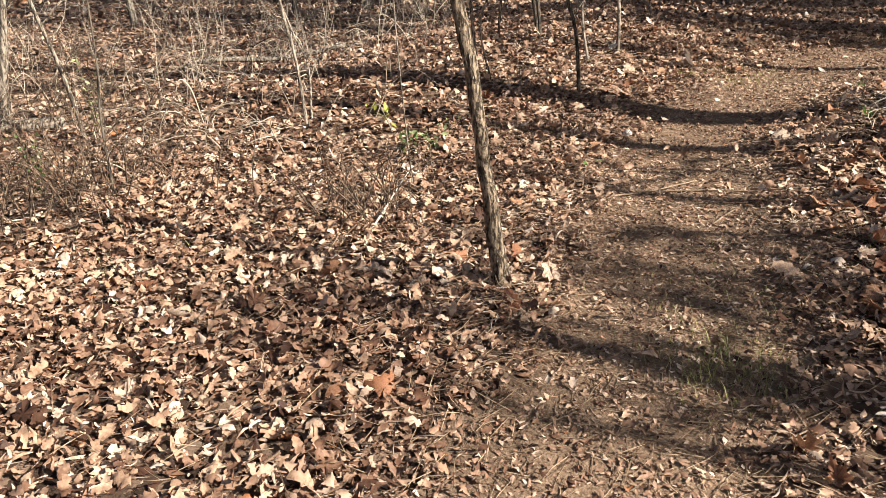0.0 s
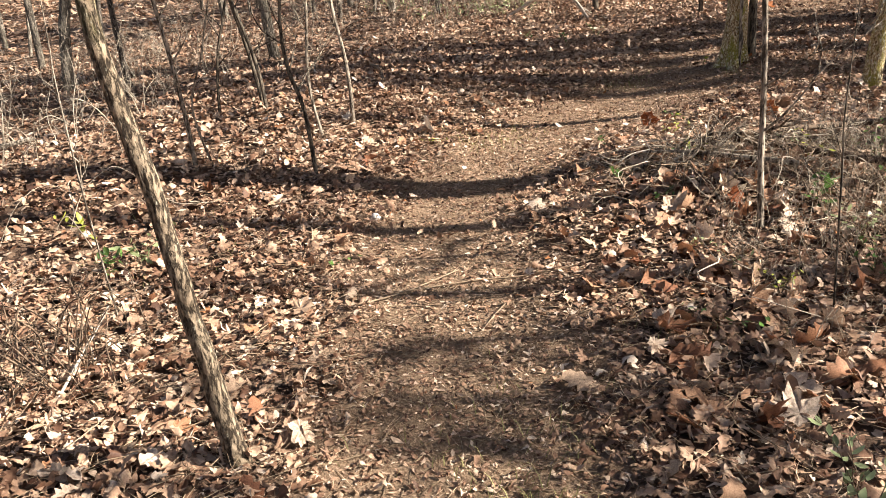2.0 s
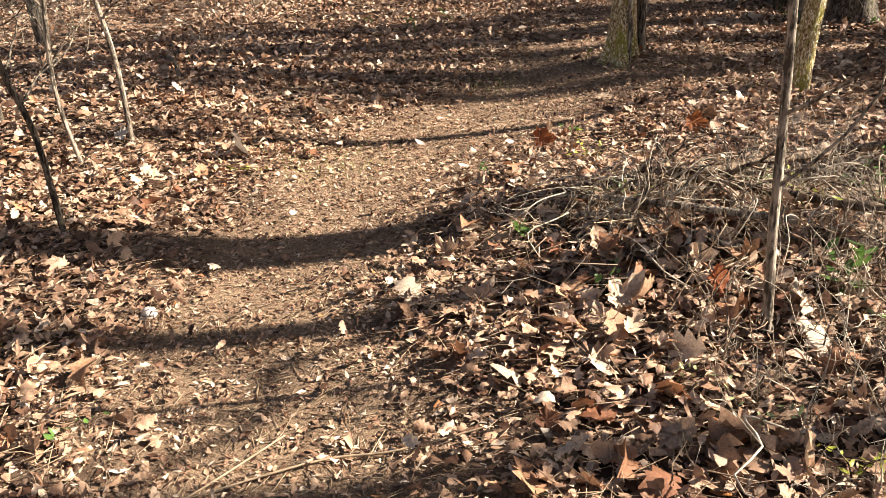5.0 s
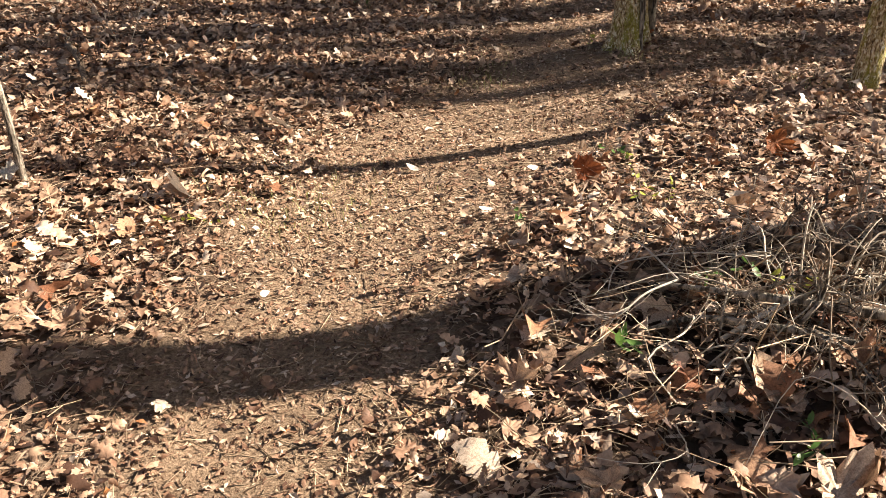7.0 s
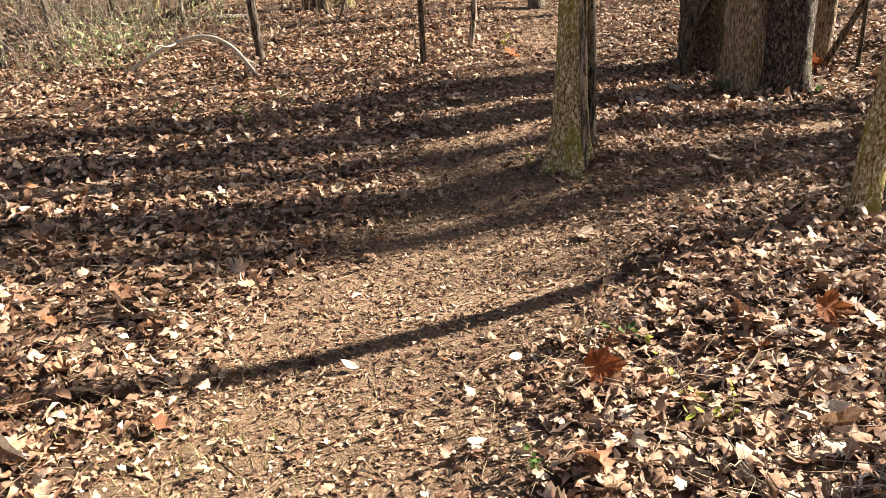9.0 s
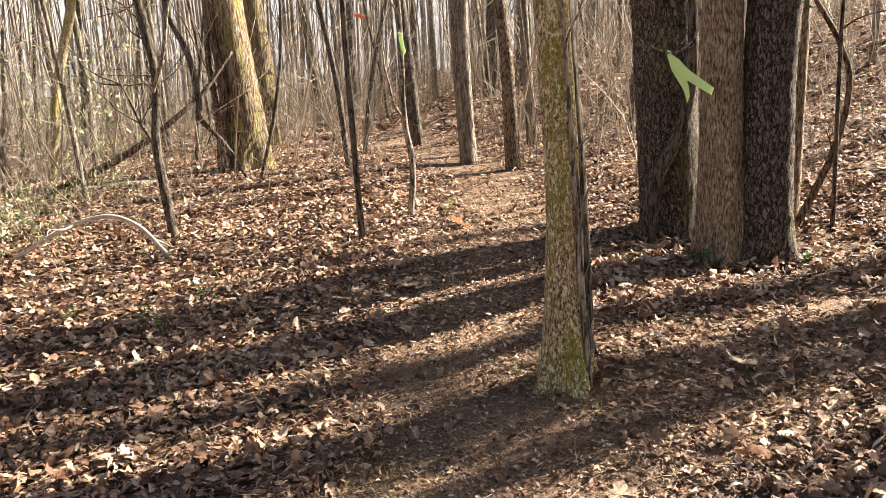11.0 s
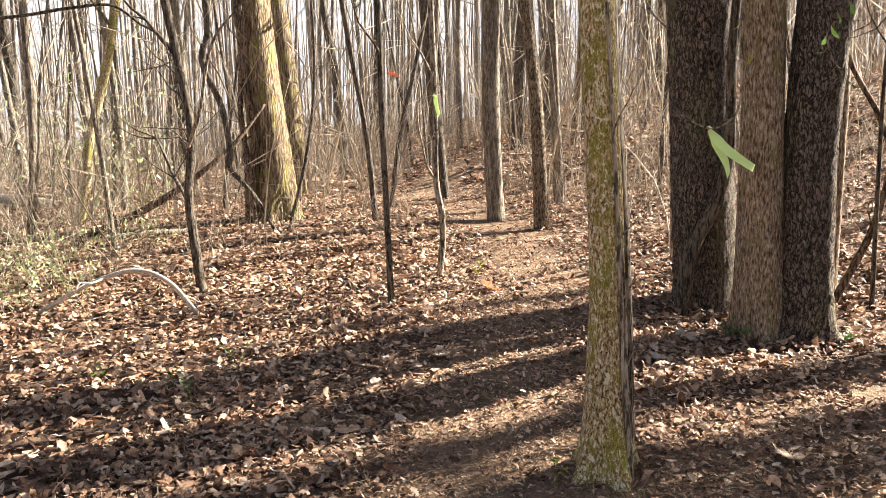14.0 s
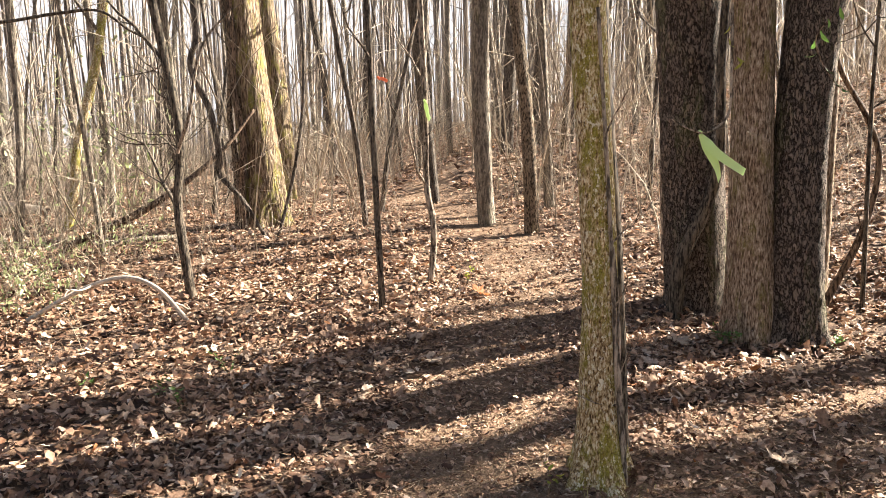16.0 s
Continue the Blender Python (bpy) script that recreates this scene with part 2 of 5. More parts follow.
MAT_BIG = flake_material("broad_furrowed_bark", [(0.37, (0.045, 0.028, 0.017)), (0.47, (0.15, 0.105, 0.066)), (0.57, (0.27, 0.205, 0.138)), (0.66, (0.4, 0.32, 0.22))],
                         44, 0.14, (0.24, 0.22, 0.05), 0.6, (0.66, 0.58, 0.45), 0.2, 0.04)
MAT_FOREST = bark_material("woodland_bark", (0.15, 0.122, 0.093), (0.44, 0.375, 0.29), mossy=0.35, scale=42, depth=0.015, crack_shade=0.7)
MAT_FOREST_DARK = bark_material("woodland_bark_dark", (0.075, 0.06, 0.047), (0.25, 0.205, 0.16), mossy=0.2, scale=42, depth=0.015, crack_shade=0.6)
MAT_FAR = plain_material("far_woods_bark", (0.26, 0.225, 0.19), 0.85, 0.35, 2, island=True)
MAT_BRUSH = plain_material("dry_brush_stems", (0.46, 0.385, 0.29), 0.75, 0.35, 3, island=True)
MAT_GREEN = plain_material("green_leaf", (0.11, 0.20, 0.045), 0.42, 0.35, 12, 0.3, island=True)
MAT_PALEGREEN = plain_material("pale_green_leaf", (0.40, 0.46, 0.22), 0.45, 0.3, 12, 0.3, island=True)
MAT_YELLOW = plain_material("yellow_green_leaf", (0.40, 0.42, 0.07), 0.45, 0.3, 12, 0.35, island=True)
MAT_MOSS = plain_material("grass_blade", (0.37, 0.35, 0.13), 0.6, 0.35, 12, 0.3, island=True)
MAT_RIBBON = plain_material("lime_flagging_tape", (0.82, 0.99, 0.5), 0.35, 0.03, 6, 0.45)
MAT_FLAG = plain_material("orange_flagging_tape", (0.78, 0.25, 0.11), 0.4, 0.08, 6, 0.35)
MAT_HAZE, hn, hl, hb = material("hazy_winter_sky")
glow = hn.new("ShaderNodeEmission")
glow.inputs[0].default_value = (0.96, 0.95, 0.97, 1)
glow.inputs[1].default_value = 0.205
hl.new(glow.outputs[0], hn["Material Output"].inputs[0])
MAT_STONE = plain_material("pale_stone", (0.55, 0.50, 0.45), 0.7, 0.2, 60)


# ---- shapes ----
rng = np.random.default_rng(7)


def smooth(a, b, v):
    u = np.clip((v - a) / (b - a), 0, 1)
    return u * u * (3 - 2 * u)


BUMPS = [(-2, -4, 0.061), (-2, -2, 0.155), (-2, 0, 0.178), (-2, 2, 0.045), (-2, 4, -0.088), (-2, 6, -0.055),
         (0, -4, -0.029), (0, -2, -0.052), (0, 0, -0.131), (0, 2, -0.074), (0, 4, 0.066), (0, 6, 0.043),
         (2, -4, 0.017), (2, -2, 0.008), (2, 0, 0.177), (2, 2, 0.019), (2, 4, -0.026), (2, 6, -0.144)]


def ground_z(x, y):
    """The lie of the land: it climbs gently ahead, more to the far right, with a bank beside the trail."""
    x, y = np.asarray(x, float), np.asarray(y, float)
    z = -0.3 + 0.72 * smooth(-3, 12, y) + 2.2 * smooth(4.5, 20, 0.85 * x + 0.5 * y)
    for cx, cy, a in BUMPS:
        z = z + a * np.exp(-((x - cx) ** 2 + (y - cy) ** 2) / 3.24)
    z = z + 0.12 * np.exp(-(((x - 2.45) / 0.65) ** 2 + ((y + 0.75) / 0.5) ** 2))
    z = z + 0.08 * np.exp(-((x - 0.7) ** 2 + (y - 2.85) ** 2) / 0.3)
    z = z + 0.45 * smooth(13.2, 16.0, y + 0.25 * x) * smooth(-5.0, -1.5, x)
    return z + 0.012 * np.sin(2.1 * x + 1.3 * np.sin(1.7 * y)) * np.sin(1.9 * y + 0.7)


TRAIL = [(6.5, -7.4), (4.2, -5.4), (3.15, -4.25), (2.75, -3.8), (2.2, -3.25), (1.6, -2.65), (1.15, -2.15), (0.72, -1.4), (0.42, -0.5), (0.35, 0.15), (0.3, 0.7),
         (0.38, 1.3), (0.4, 2.0), (0.1, 3.2), (0.0, 4.4), (0.15, 5.5), (0.12, 6.6), (-0.23, 8.2), (-1.0, 10.5), (-2.6, 14), (-3.0, 20)]
SIDE_TRAIL = [(0.5, 1.6), (1.0, 2.2), (1.65, 3.3), (2.6, 3.9), (6.0, 4.4)]


def off_line(x, y, line):
    best = np.full(np.shape(x), 1e9)
    for (ax, ay), (bx, by) in zip(line, line[1:]):
        dx, dy = bx - ax, by - ay
        u = np.clip(((x - ax) * dx + (y - ay) * dy) / (dx * dx + dy * dy), 0, 1)
        best = np.minimum(best, np.hypot(x - ax - u * dx, y - ay - u * dy))
    return best


def trodden(x, y):
    """1 on the trail, 0 off it, with a wandering edge."""
    wob = 0.08 * np.sin(3.1 * x + 1.1 * y) + 0.07 * np.sin(5.3 * y - 2.2 * x + 1) + 0.06 * np.sin(11 * x + 9 * y) * np.sin(8 * y - 6 * x)
    wide = 0.52 + 0.2 * np.exp(-((y - 1.3) ** 2)) - 0.12 * smooth(3, 5, y)
    main = 1 - smooth(-0.22, 0.24, off_line(x, y, TRAIL) - wide + wob)
    side = 0.8 * (1 - smooth(-0.25, 0.3, off_line(x, y, SIDE_TRAIL) - 0.55 + wob))
    return np.maximum(main * (1 - 0.45 * smooth(2, 5, y)), side)


def mesh_of(name, verts, quads=None, tris=None, mat=None, shade=True):
    """A mesh from arrays of places, four-cornered and three-cornered faces."""
    me = bpy.data.meshes.new(name)
    loops, starts, at = [], [], 0
    for faces, k in ((quads, 4), (tris, 3)):
        if faces is not None and len(faces):
            loops.append(np.asarray(faces).ravel())
            starts.append(at + k * np.arange(len(faces)))
            at += k * len(faces)
    loops, starts = np.concatenate(loops), np.concatenate(starts)
    me.vertices.add(len(verts))
    me.vertices.foreach_set("co", np.asarray(verts, np.float32).ravel())
    me.loops.add(len(loops))
    me.loops.foreach_set("vertex_index", loops.astype(np.int32))
    me.polygons.add(len(starts))
    me.polygons.foreach_set("loop_start", starts.astype(np.int32))
    if shade:
        me.polygons.foreach_set("use_smooth", np.ones(len(starts), bool))
    me.update(calc_edges=True)
    if mat:
        me.materials.append(mat)
    return me


def curve_through(ctrl, n):
    """n places along a smooth line through the given ones."""
    p = np.asarray(ctrl, float)
    p = np.vstack([2 * p[0] - p[1], p, 2 * p[-1] - p[-2]])
    seg = len(p) - 3
    u = np.linspace(0, seg, n)
    i = np.minimum(u.astype(int), seg - 1)
    t = (u - i)[:, None]
    a, b, c, d = p[i], p[i + 1], p[i + 2], p[i + 3]
    return 0.5 * (2 * b + (c - a) * t + (2 * a - 5 * b + 4 * c - d) * t**2 + (3 * b - a - 3 * c + d) * t**3)


class Shape:
    """Gathers tubes and patches into one mesh."""

    def __init__(self):
        self.v, self.q, self.t, self.n = [], [], [], 0

    def add(self, v, q=None, t=None):
        self.v.append(v)
        if q is not None and len(q):
            self.q.append(np.asarray(q) + self.n)
        if t is not None and len(t):
            self.t.append(np.asarray(t) + self.n)
        self.n += len(v)

    def tube(self, line, radii, sides=6, relief=None):
        """A tapering round stem along places, with an optional relief(angle, height) to its radius."""
        line = np.asarray(line, float)
        n = len(line)
        radii = np.interp(np.linspace(0, 1, n), np.linspace(0, 1, len(radii)), radii)
        way = np.gradient(line, axis=0)
        way /= np.linalg.norm(way, axis=1)[:, None] + 1e-9
        ref = np.array([1.0, 0, 0]) if abs(way[0][0]) < 0.8 else np.array([0, 1.0, 0])
        s = np.cross(way, ref)
        s /= np.linalg.norm(s, axis=1)[:, None] + 1e-9
        w = np.cross(way, s)
        ang = np.linspace(0, 2 * np.pi, sides, endpoint=False)
        rad = radii[:, None] * np.ones(sides)
        if relief is not None:
            h = np.r_[0, np.cumsum(np.linalg.norm(np.diff(line, axis=0), axis=1))]
            rad = rad * (1 + relief(ang[None, :], h[:, None]))
        v = line[:, None] + rad[..., None] * (np.cos(ang)[None, :, None] * s[:, None] + np.sin(ang)[None, :, None] * w[:, None])
        i, j = np.meshgrid(np.arange(n - 1), np.arange(sides), indexing="ij")
        k = (j + 1) % sides
        q = np.stack([i * sides + j, i * sides + k, (i + 1) * sides + k, (i + 1) * sides + j], -1).reshape(-1, 4)
        cap = [[(n - 1) * sides + a, (n - 1) * sides + a + 1, (n - 1) * sides + sides - 1] for a in range(sides - 2)]
        self.add(v.reshape(-1, 3), q, cap)

    def mesh(self, name, mat, shade=True):
        return mesh_of(name, np.concatenate(self.v), np.concatenate(self.q) if self.q else None,
                       np.concatenate(self.t) if self.t else None, mat, shade)


def part(name, shape, mat, parent=None, label=""):
    """Links a shape as one mesh object under a thing."""
    ob = new(name, shape.mesh(name, mat) if isinstance(shape, Shape) else shape)
    ob.parent = parent
    return tagged(ob, label) if label else ob


# ---- ground ----
def spread(near_a, near_b, step, far_a, far_b):
    """Steps that are even near and widen away to the far ends."""
    mid = list(np.arange(near_a, near_b + step / 2, step))
    lo, hi, s = [near_a], [near_b], step
    while lo[-1] > far_a:
        s *= 1.25
        lo.append(max(lo[-1] - s, far_a))
    s = step
    while hi[-1] < far_b:
        s *= 1.25
        hi.append(min(hi[-1] + s, far_b))
    return np.array(lo[:0:-1] + mid + hi[1:])


gx, gy = spread(-4, 5.6, 0.065, -600, 600), spread(-7, 9, 0.065, -600, 600)
GX, GY = np.meshgrid(gx, gy, indexing="ij")
worn = trodden(GX, GY)
rough_ground = 0.012 * np.sin(17 * GX + 3 * np.sin(9 * GY)) * np.sin(14 * GY + 2 * np.sin(11 * GX)) * (np.abs(GX) < 8)
GZ = ground_z(GX, GY) - 0.03 * worn + rough_ground * (1 - 0.5 * worn)
i, j = np.meshgrid(np.arange(len(gx) - 1), np.arange(len(gy) - 1), indexing="ij")
ny = len(gy)
gq = np.stack([i * ny + j, (i + 1) * ny + j, (i + 1) * ny + j + 1, i * ny + j + 1], -1).reshape(-1, 4)
ground_mesh = mesh_of("ground", np.stack([GX, GY, GZ], -1).reshape(-1, 3), gq, None, MAT_SOIL)
ground_mesh.attributes.new("trail", "FLOAT", "POINT").data.foreach_set("value", worn.ravel().astype(np.float32))
ground = tagged(new("ground", ground_mesh), "leaf-strewn forest floor with a trodden dirt trail", "ground", kind="structure")


def floor_at(x, y):
    return ground_z(x, y) - 0.03 * trodden(np.asarray(x, float), np.asarray(y, float))


# the hazy sky low over the horizon, beyond the woods
haze = Shape()
ring = np.linspace(0, 2 * np.pi, 97)[:-1]
lower = np.stack([170 * np.cos(ring), 170 * np.sin(ring), 0 * ring - 3], -1)
upper = np.stack([172 * np.cos(ring), 172 * np.sin(ring), 0 * ring + 46], -1)
k = np.arange(96)
haze.add(np.vstack([lower, upper]), np.stack([k, (k + 1) % 96, 96 + (k + 1) % 96, 96 + k], -1))
tagged(new("backdrop", haze.mesh("backdrop", MAT_HAZE)), "pale hazy winter sky behind the woods", "sky", kind="structure")


# ---- trees ----
def ridged(seed, count, amount, flare=0.0, flare_height=0.35, lobes=5):
    """Relief of a trunk: wandering ridges, slow bulges and root flare."""
    r = np.random.default_rng(seed)
    p = r.uniform(0, 6.3, 8)

    def relief(a, h):
        warp = 0.5 * np.sin(1.7 * h + p[0]) + 0.25 * np.sin(4.3 * h + p[1] + 2 * a) + 0.12 * np.sin(13 * h + p[6] + 3 * a)
        ridge = np.abs(np.sin(count * 0.5 * (a + warp * 0.6) + 0.8 * np.sin(7 * h + p[2])))
        cut = 0.6 + 0.4 * np.sin(22 * h + p[3] + 4 * np.sin(3 * a + p[4]))
        slow = 0.05 * np.sin(2 * a + 1.1 * h + p[5]) + 0.04 * np.sin(3 * a - 0.7 * h + p[6])
        root = flare * np.exp(-h / flare_height) * (0.55 + 0.45 * np.cos(lobes * a + p[7] + 0.5 * np.sin(a)))
        return amount * (ridge - 0.6) * cut + slow + root

    return relief


def boughs(shape, start, way, length, radius, r, level=2, sides=5):
    """A forking bare limb with its twigs."""
    way = np.asarray(way, float) / np.linalg.norm(way)
    n = 7
    pts = [np.asarray(start, float)]
    d = way.copy()
    for k in range(n - 1):
        d = d + r.normal(0, 0.16, 3) + np.array([0, 0, 0.05])
        d /= np.linalg.norm(d)
        pts.append(pts[-1] + d * length / (n - 1))
    shape.tube(pts, [radius, radius * 0.75, radius * 0.5, radius * 0.2], sides)
    if level:
        for _ in range(r.integers(3, 6)):
            k = r.integers(2, n)
            side = r.normal(0, 1, 3)
            boughs(shape, pts[k], d + 0.9 * side / np.linalg.norm(side), length * r.uniform(0.35, 0.6), radius * 0.45, r, level - 1, max(3, sides - 1))
    return pts, d


def trunk_tree(name, label, line, radii, mat, seed, height=15.0, sides=24, rings=90, relief=None, limbs=6, limb_mat=None, first=0.45, category="tree", group=""):
    """A bare tree through given places of its stem, carried on upwards; limbs above."""
    r = np.random.default_rng(seed)
    pts = [np.array(p, float) for p in line]
    lean = pts[-1] - pts[-2]
    lean = lean / np.linalg.norm(lean)
    while pts[-1][2] - pts[0][2] < height:
        lean = lean * 0.85 + np.array([0, 0, 0.15]) + np.append(r.normal(0, 0.03, 2), 0)
        lean /= np.linalg.norm(lean)
        pts.append(pts[-1] + lean * max(0.8, height / 7))
    base = np.array([pts[0][0], pts[0][1], floor_at(pts[0][0], pts[0][1])])
    pts[0] = base - np.array([0, 0, 0.12])
    tree = tagged(new(name), label, category, group)
    tree.location = base
    smooth_line = curve_through(pts, rings) - base
    s = Shape()
    s.tube(smooth_line, radii, sides, relief)
    part("trunk", s, mat, tree)
    for k in range(limbs):
        u = first + (0.98 - first) * (k + r.uniform(0.2, 0.8)) / limbs
        at = smooth_line[int(u * (rings - 1))]
        a = r.uniform(0, 6.28)
        limb = Shape()
        rad = np.interp(u, np.linspace(0, 1, len(radii)), radii)
        long = height * r.uniform(0.14, 0.26)
        pts, d = boughs(limb, at, (math.cos(a), math.sin(a), r.uniform(0.5, 1.3)), long, rad * 0.5, r, 0)
        limb_ob = part("limb", limb, limb_mat or mat, tree)
        for _ in range(r.integers(3, 6)):
            side = r.normal(0, 1, 3)
            twig = Shape()
            boughs(twig, pts[r.integers(2, 7)], d + 0.9 * side / np.linalg.norm(side), long * r.uniform(0.35, 0.6), rad * 0.22, r, 1, 4)
            part("twig", twig, limb_mat or mat, limb_ob)
    return tree


# the trees that stand beside the trail
trunk_tree("leaning_tree", "slim leaning tree with ridged brown bark beside the trail",
           [(2.24, -4.38, -0.29), (2.185, -4.4, -0.08), (2.172, -4.41, 0.06), (2.175, -4.42, 0.17), (2.145, -4.43, 0.31), (2.15, -4.44, 0.44), (2.122, -4.45, 0.63), (2.115, -4.46, 0.76), (2.092, -4.48, 0.91), (2.07, -4.51, 1.15), (2.06, -4.52, 1.33)],
           [0.042, 0.033, 0.030, 0.022, 0.012], MAT_LEAN, 11, 6.0, 28, 260, ridged(11, 13, 0.17, 0.9, 0.07, 3), 5, MAT_TWIG_BROWN, 0.75)
main_tree = trunk_tree("mossy_tree", "mossy flaky-barked tree trunk standing where the trail forks",
                       [(0.705, 2.8, 0.0), (0.71, 2.84, 0.5), (0.705, 2.85, 1.15), (0.655, 2.85, 2.2)],
                       [0.128, 0.087, 0.08, 0.075, 0.065, 0.05, 0.02], MAT_MOSSY, 12, 13.0, 64, 240, ridged(12, 43, 0.045, 1.15, 0.16, 5), 7, MAT_FOREST, 0.4)
trunk_tree("companion_stem", "thin dark stem growing close behind the mossy tree",
           [(0.815, 3.02, 0.0), (0.785, 3.02, 1.0), (0.715, 3.02, 2.2)], [0.046, 0.038, 0.04, 0.025, 0.01], MAT_SAPLING_DARK, 13, 7.0, 16, 100, ridged(13, 9, 0.12, 0.3, 0.1), 4)
trunk_tree("side_tree", "slim mossy tree leaning over the bank beside the trail",
           [(2.28, 2.12, -0.07), (2.30, 2.14, 0.3), (2.345, 2.16, 0.8)], [0.075, 0.06, 0.055, 0.05, 0.02], MAT_MOSSY, 14, 10.0, 28, 160, ridged(14, 12, 0.1, 0.4, 0.12), 5, MAT_FOREST, 0.4)

# the clump of large trunks
trunk_tree("dark_tree", "large dark trunk with black plated bark in the clump",
           [(1.6, 6.35, 0.1), (1.54, 6.34, 1.23), (1.48, 6.33, 2.71)], [0.285, 0.265, 0.25, 0.2, 0.16, 0.06], MAT_BLACK, 15, 17.0, 72, 260, ridged(15, 40, 0.11, 0.35, 0.25), 7, MAT_FOREST_DARK, 0.45)
trunk_tree("grey_tree", "straight grey-brown trunk with furrowed bark in the clump",
           [(1.86, 5.38, 0.0), (1.85, 5.38, 1.28), (1.84, 5.38, 2.53)], [0.185, 0.152, 0.145, 0.135, 0.1, 0.05], MAT_GREYB, 16, 17.0, 72, 260, ridged(16, 38, 0.1, 0.75, 0.2, 6), 7, MAT_FOREST, 0.45)
trunk_tree("rough_tree", "dark rough-barked trunk leaning outward from the clump",
           [(2.2, 5.42, -0.01), (2.19, 5.42, 0.9), (2.2, 5.42, 1.6), (2.27, 5.44, 2.6)], [0.21, 0.178, 0.19, 0.19, 0.14, 0.06], MAT_BLACK, 17, 17.0, 72, 260, ridged(17, 38, 0.12, 0.9, 0.22, 4), 7, MAT_FOREST_DARK, 0.45)
trunk_tree("pale_tree", "pale slender trunk behind the clump", [(2.62, 6.5, 0.1), (2.66, 6.5, 2.18)], [0.085, 0.075, 0.07, 0.03], MAT_GREYB, 18, 13.0, 24, 120, ridged(18, 14, 0.08, 0.3, 0.15), 5)

# trees and saplings ahead
trunk_tree("great_tree", "great leaning tree with mossy foot and furrowed bark",
           [(-4.12, 10.33, 0.39), (-4.15, 10.33, 1.15), (-4.33, 10.31, 3.58)], [0.34, 0.275, 0.255, 0.2, 0.13, 0.06], MAT_BIG, 19, 18.0, 64, 260, ridged(19, 34, 0.11, 0.5, 0.35), 8, MAT_FOREST, 0.3)
trunk_tree("great_tree", "mossy grey tree standing behind the great one",
           [(-5.57, 14.9, 0.42), (-5.59, 14.92, 2.09), (-5.8, 14.88, 4.32)], [0.2, 0.165, 0.15, 0.11, 0.05], MAT_BIG, 20, 18.0, 32, 120, ridged(20, 20, 0.08, 0.3, 0.3), 7, MAT_FOREST, 0.3)
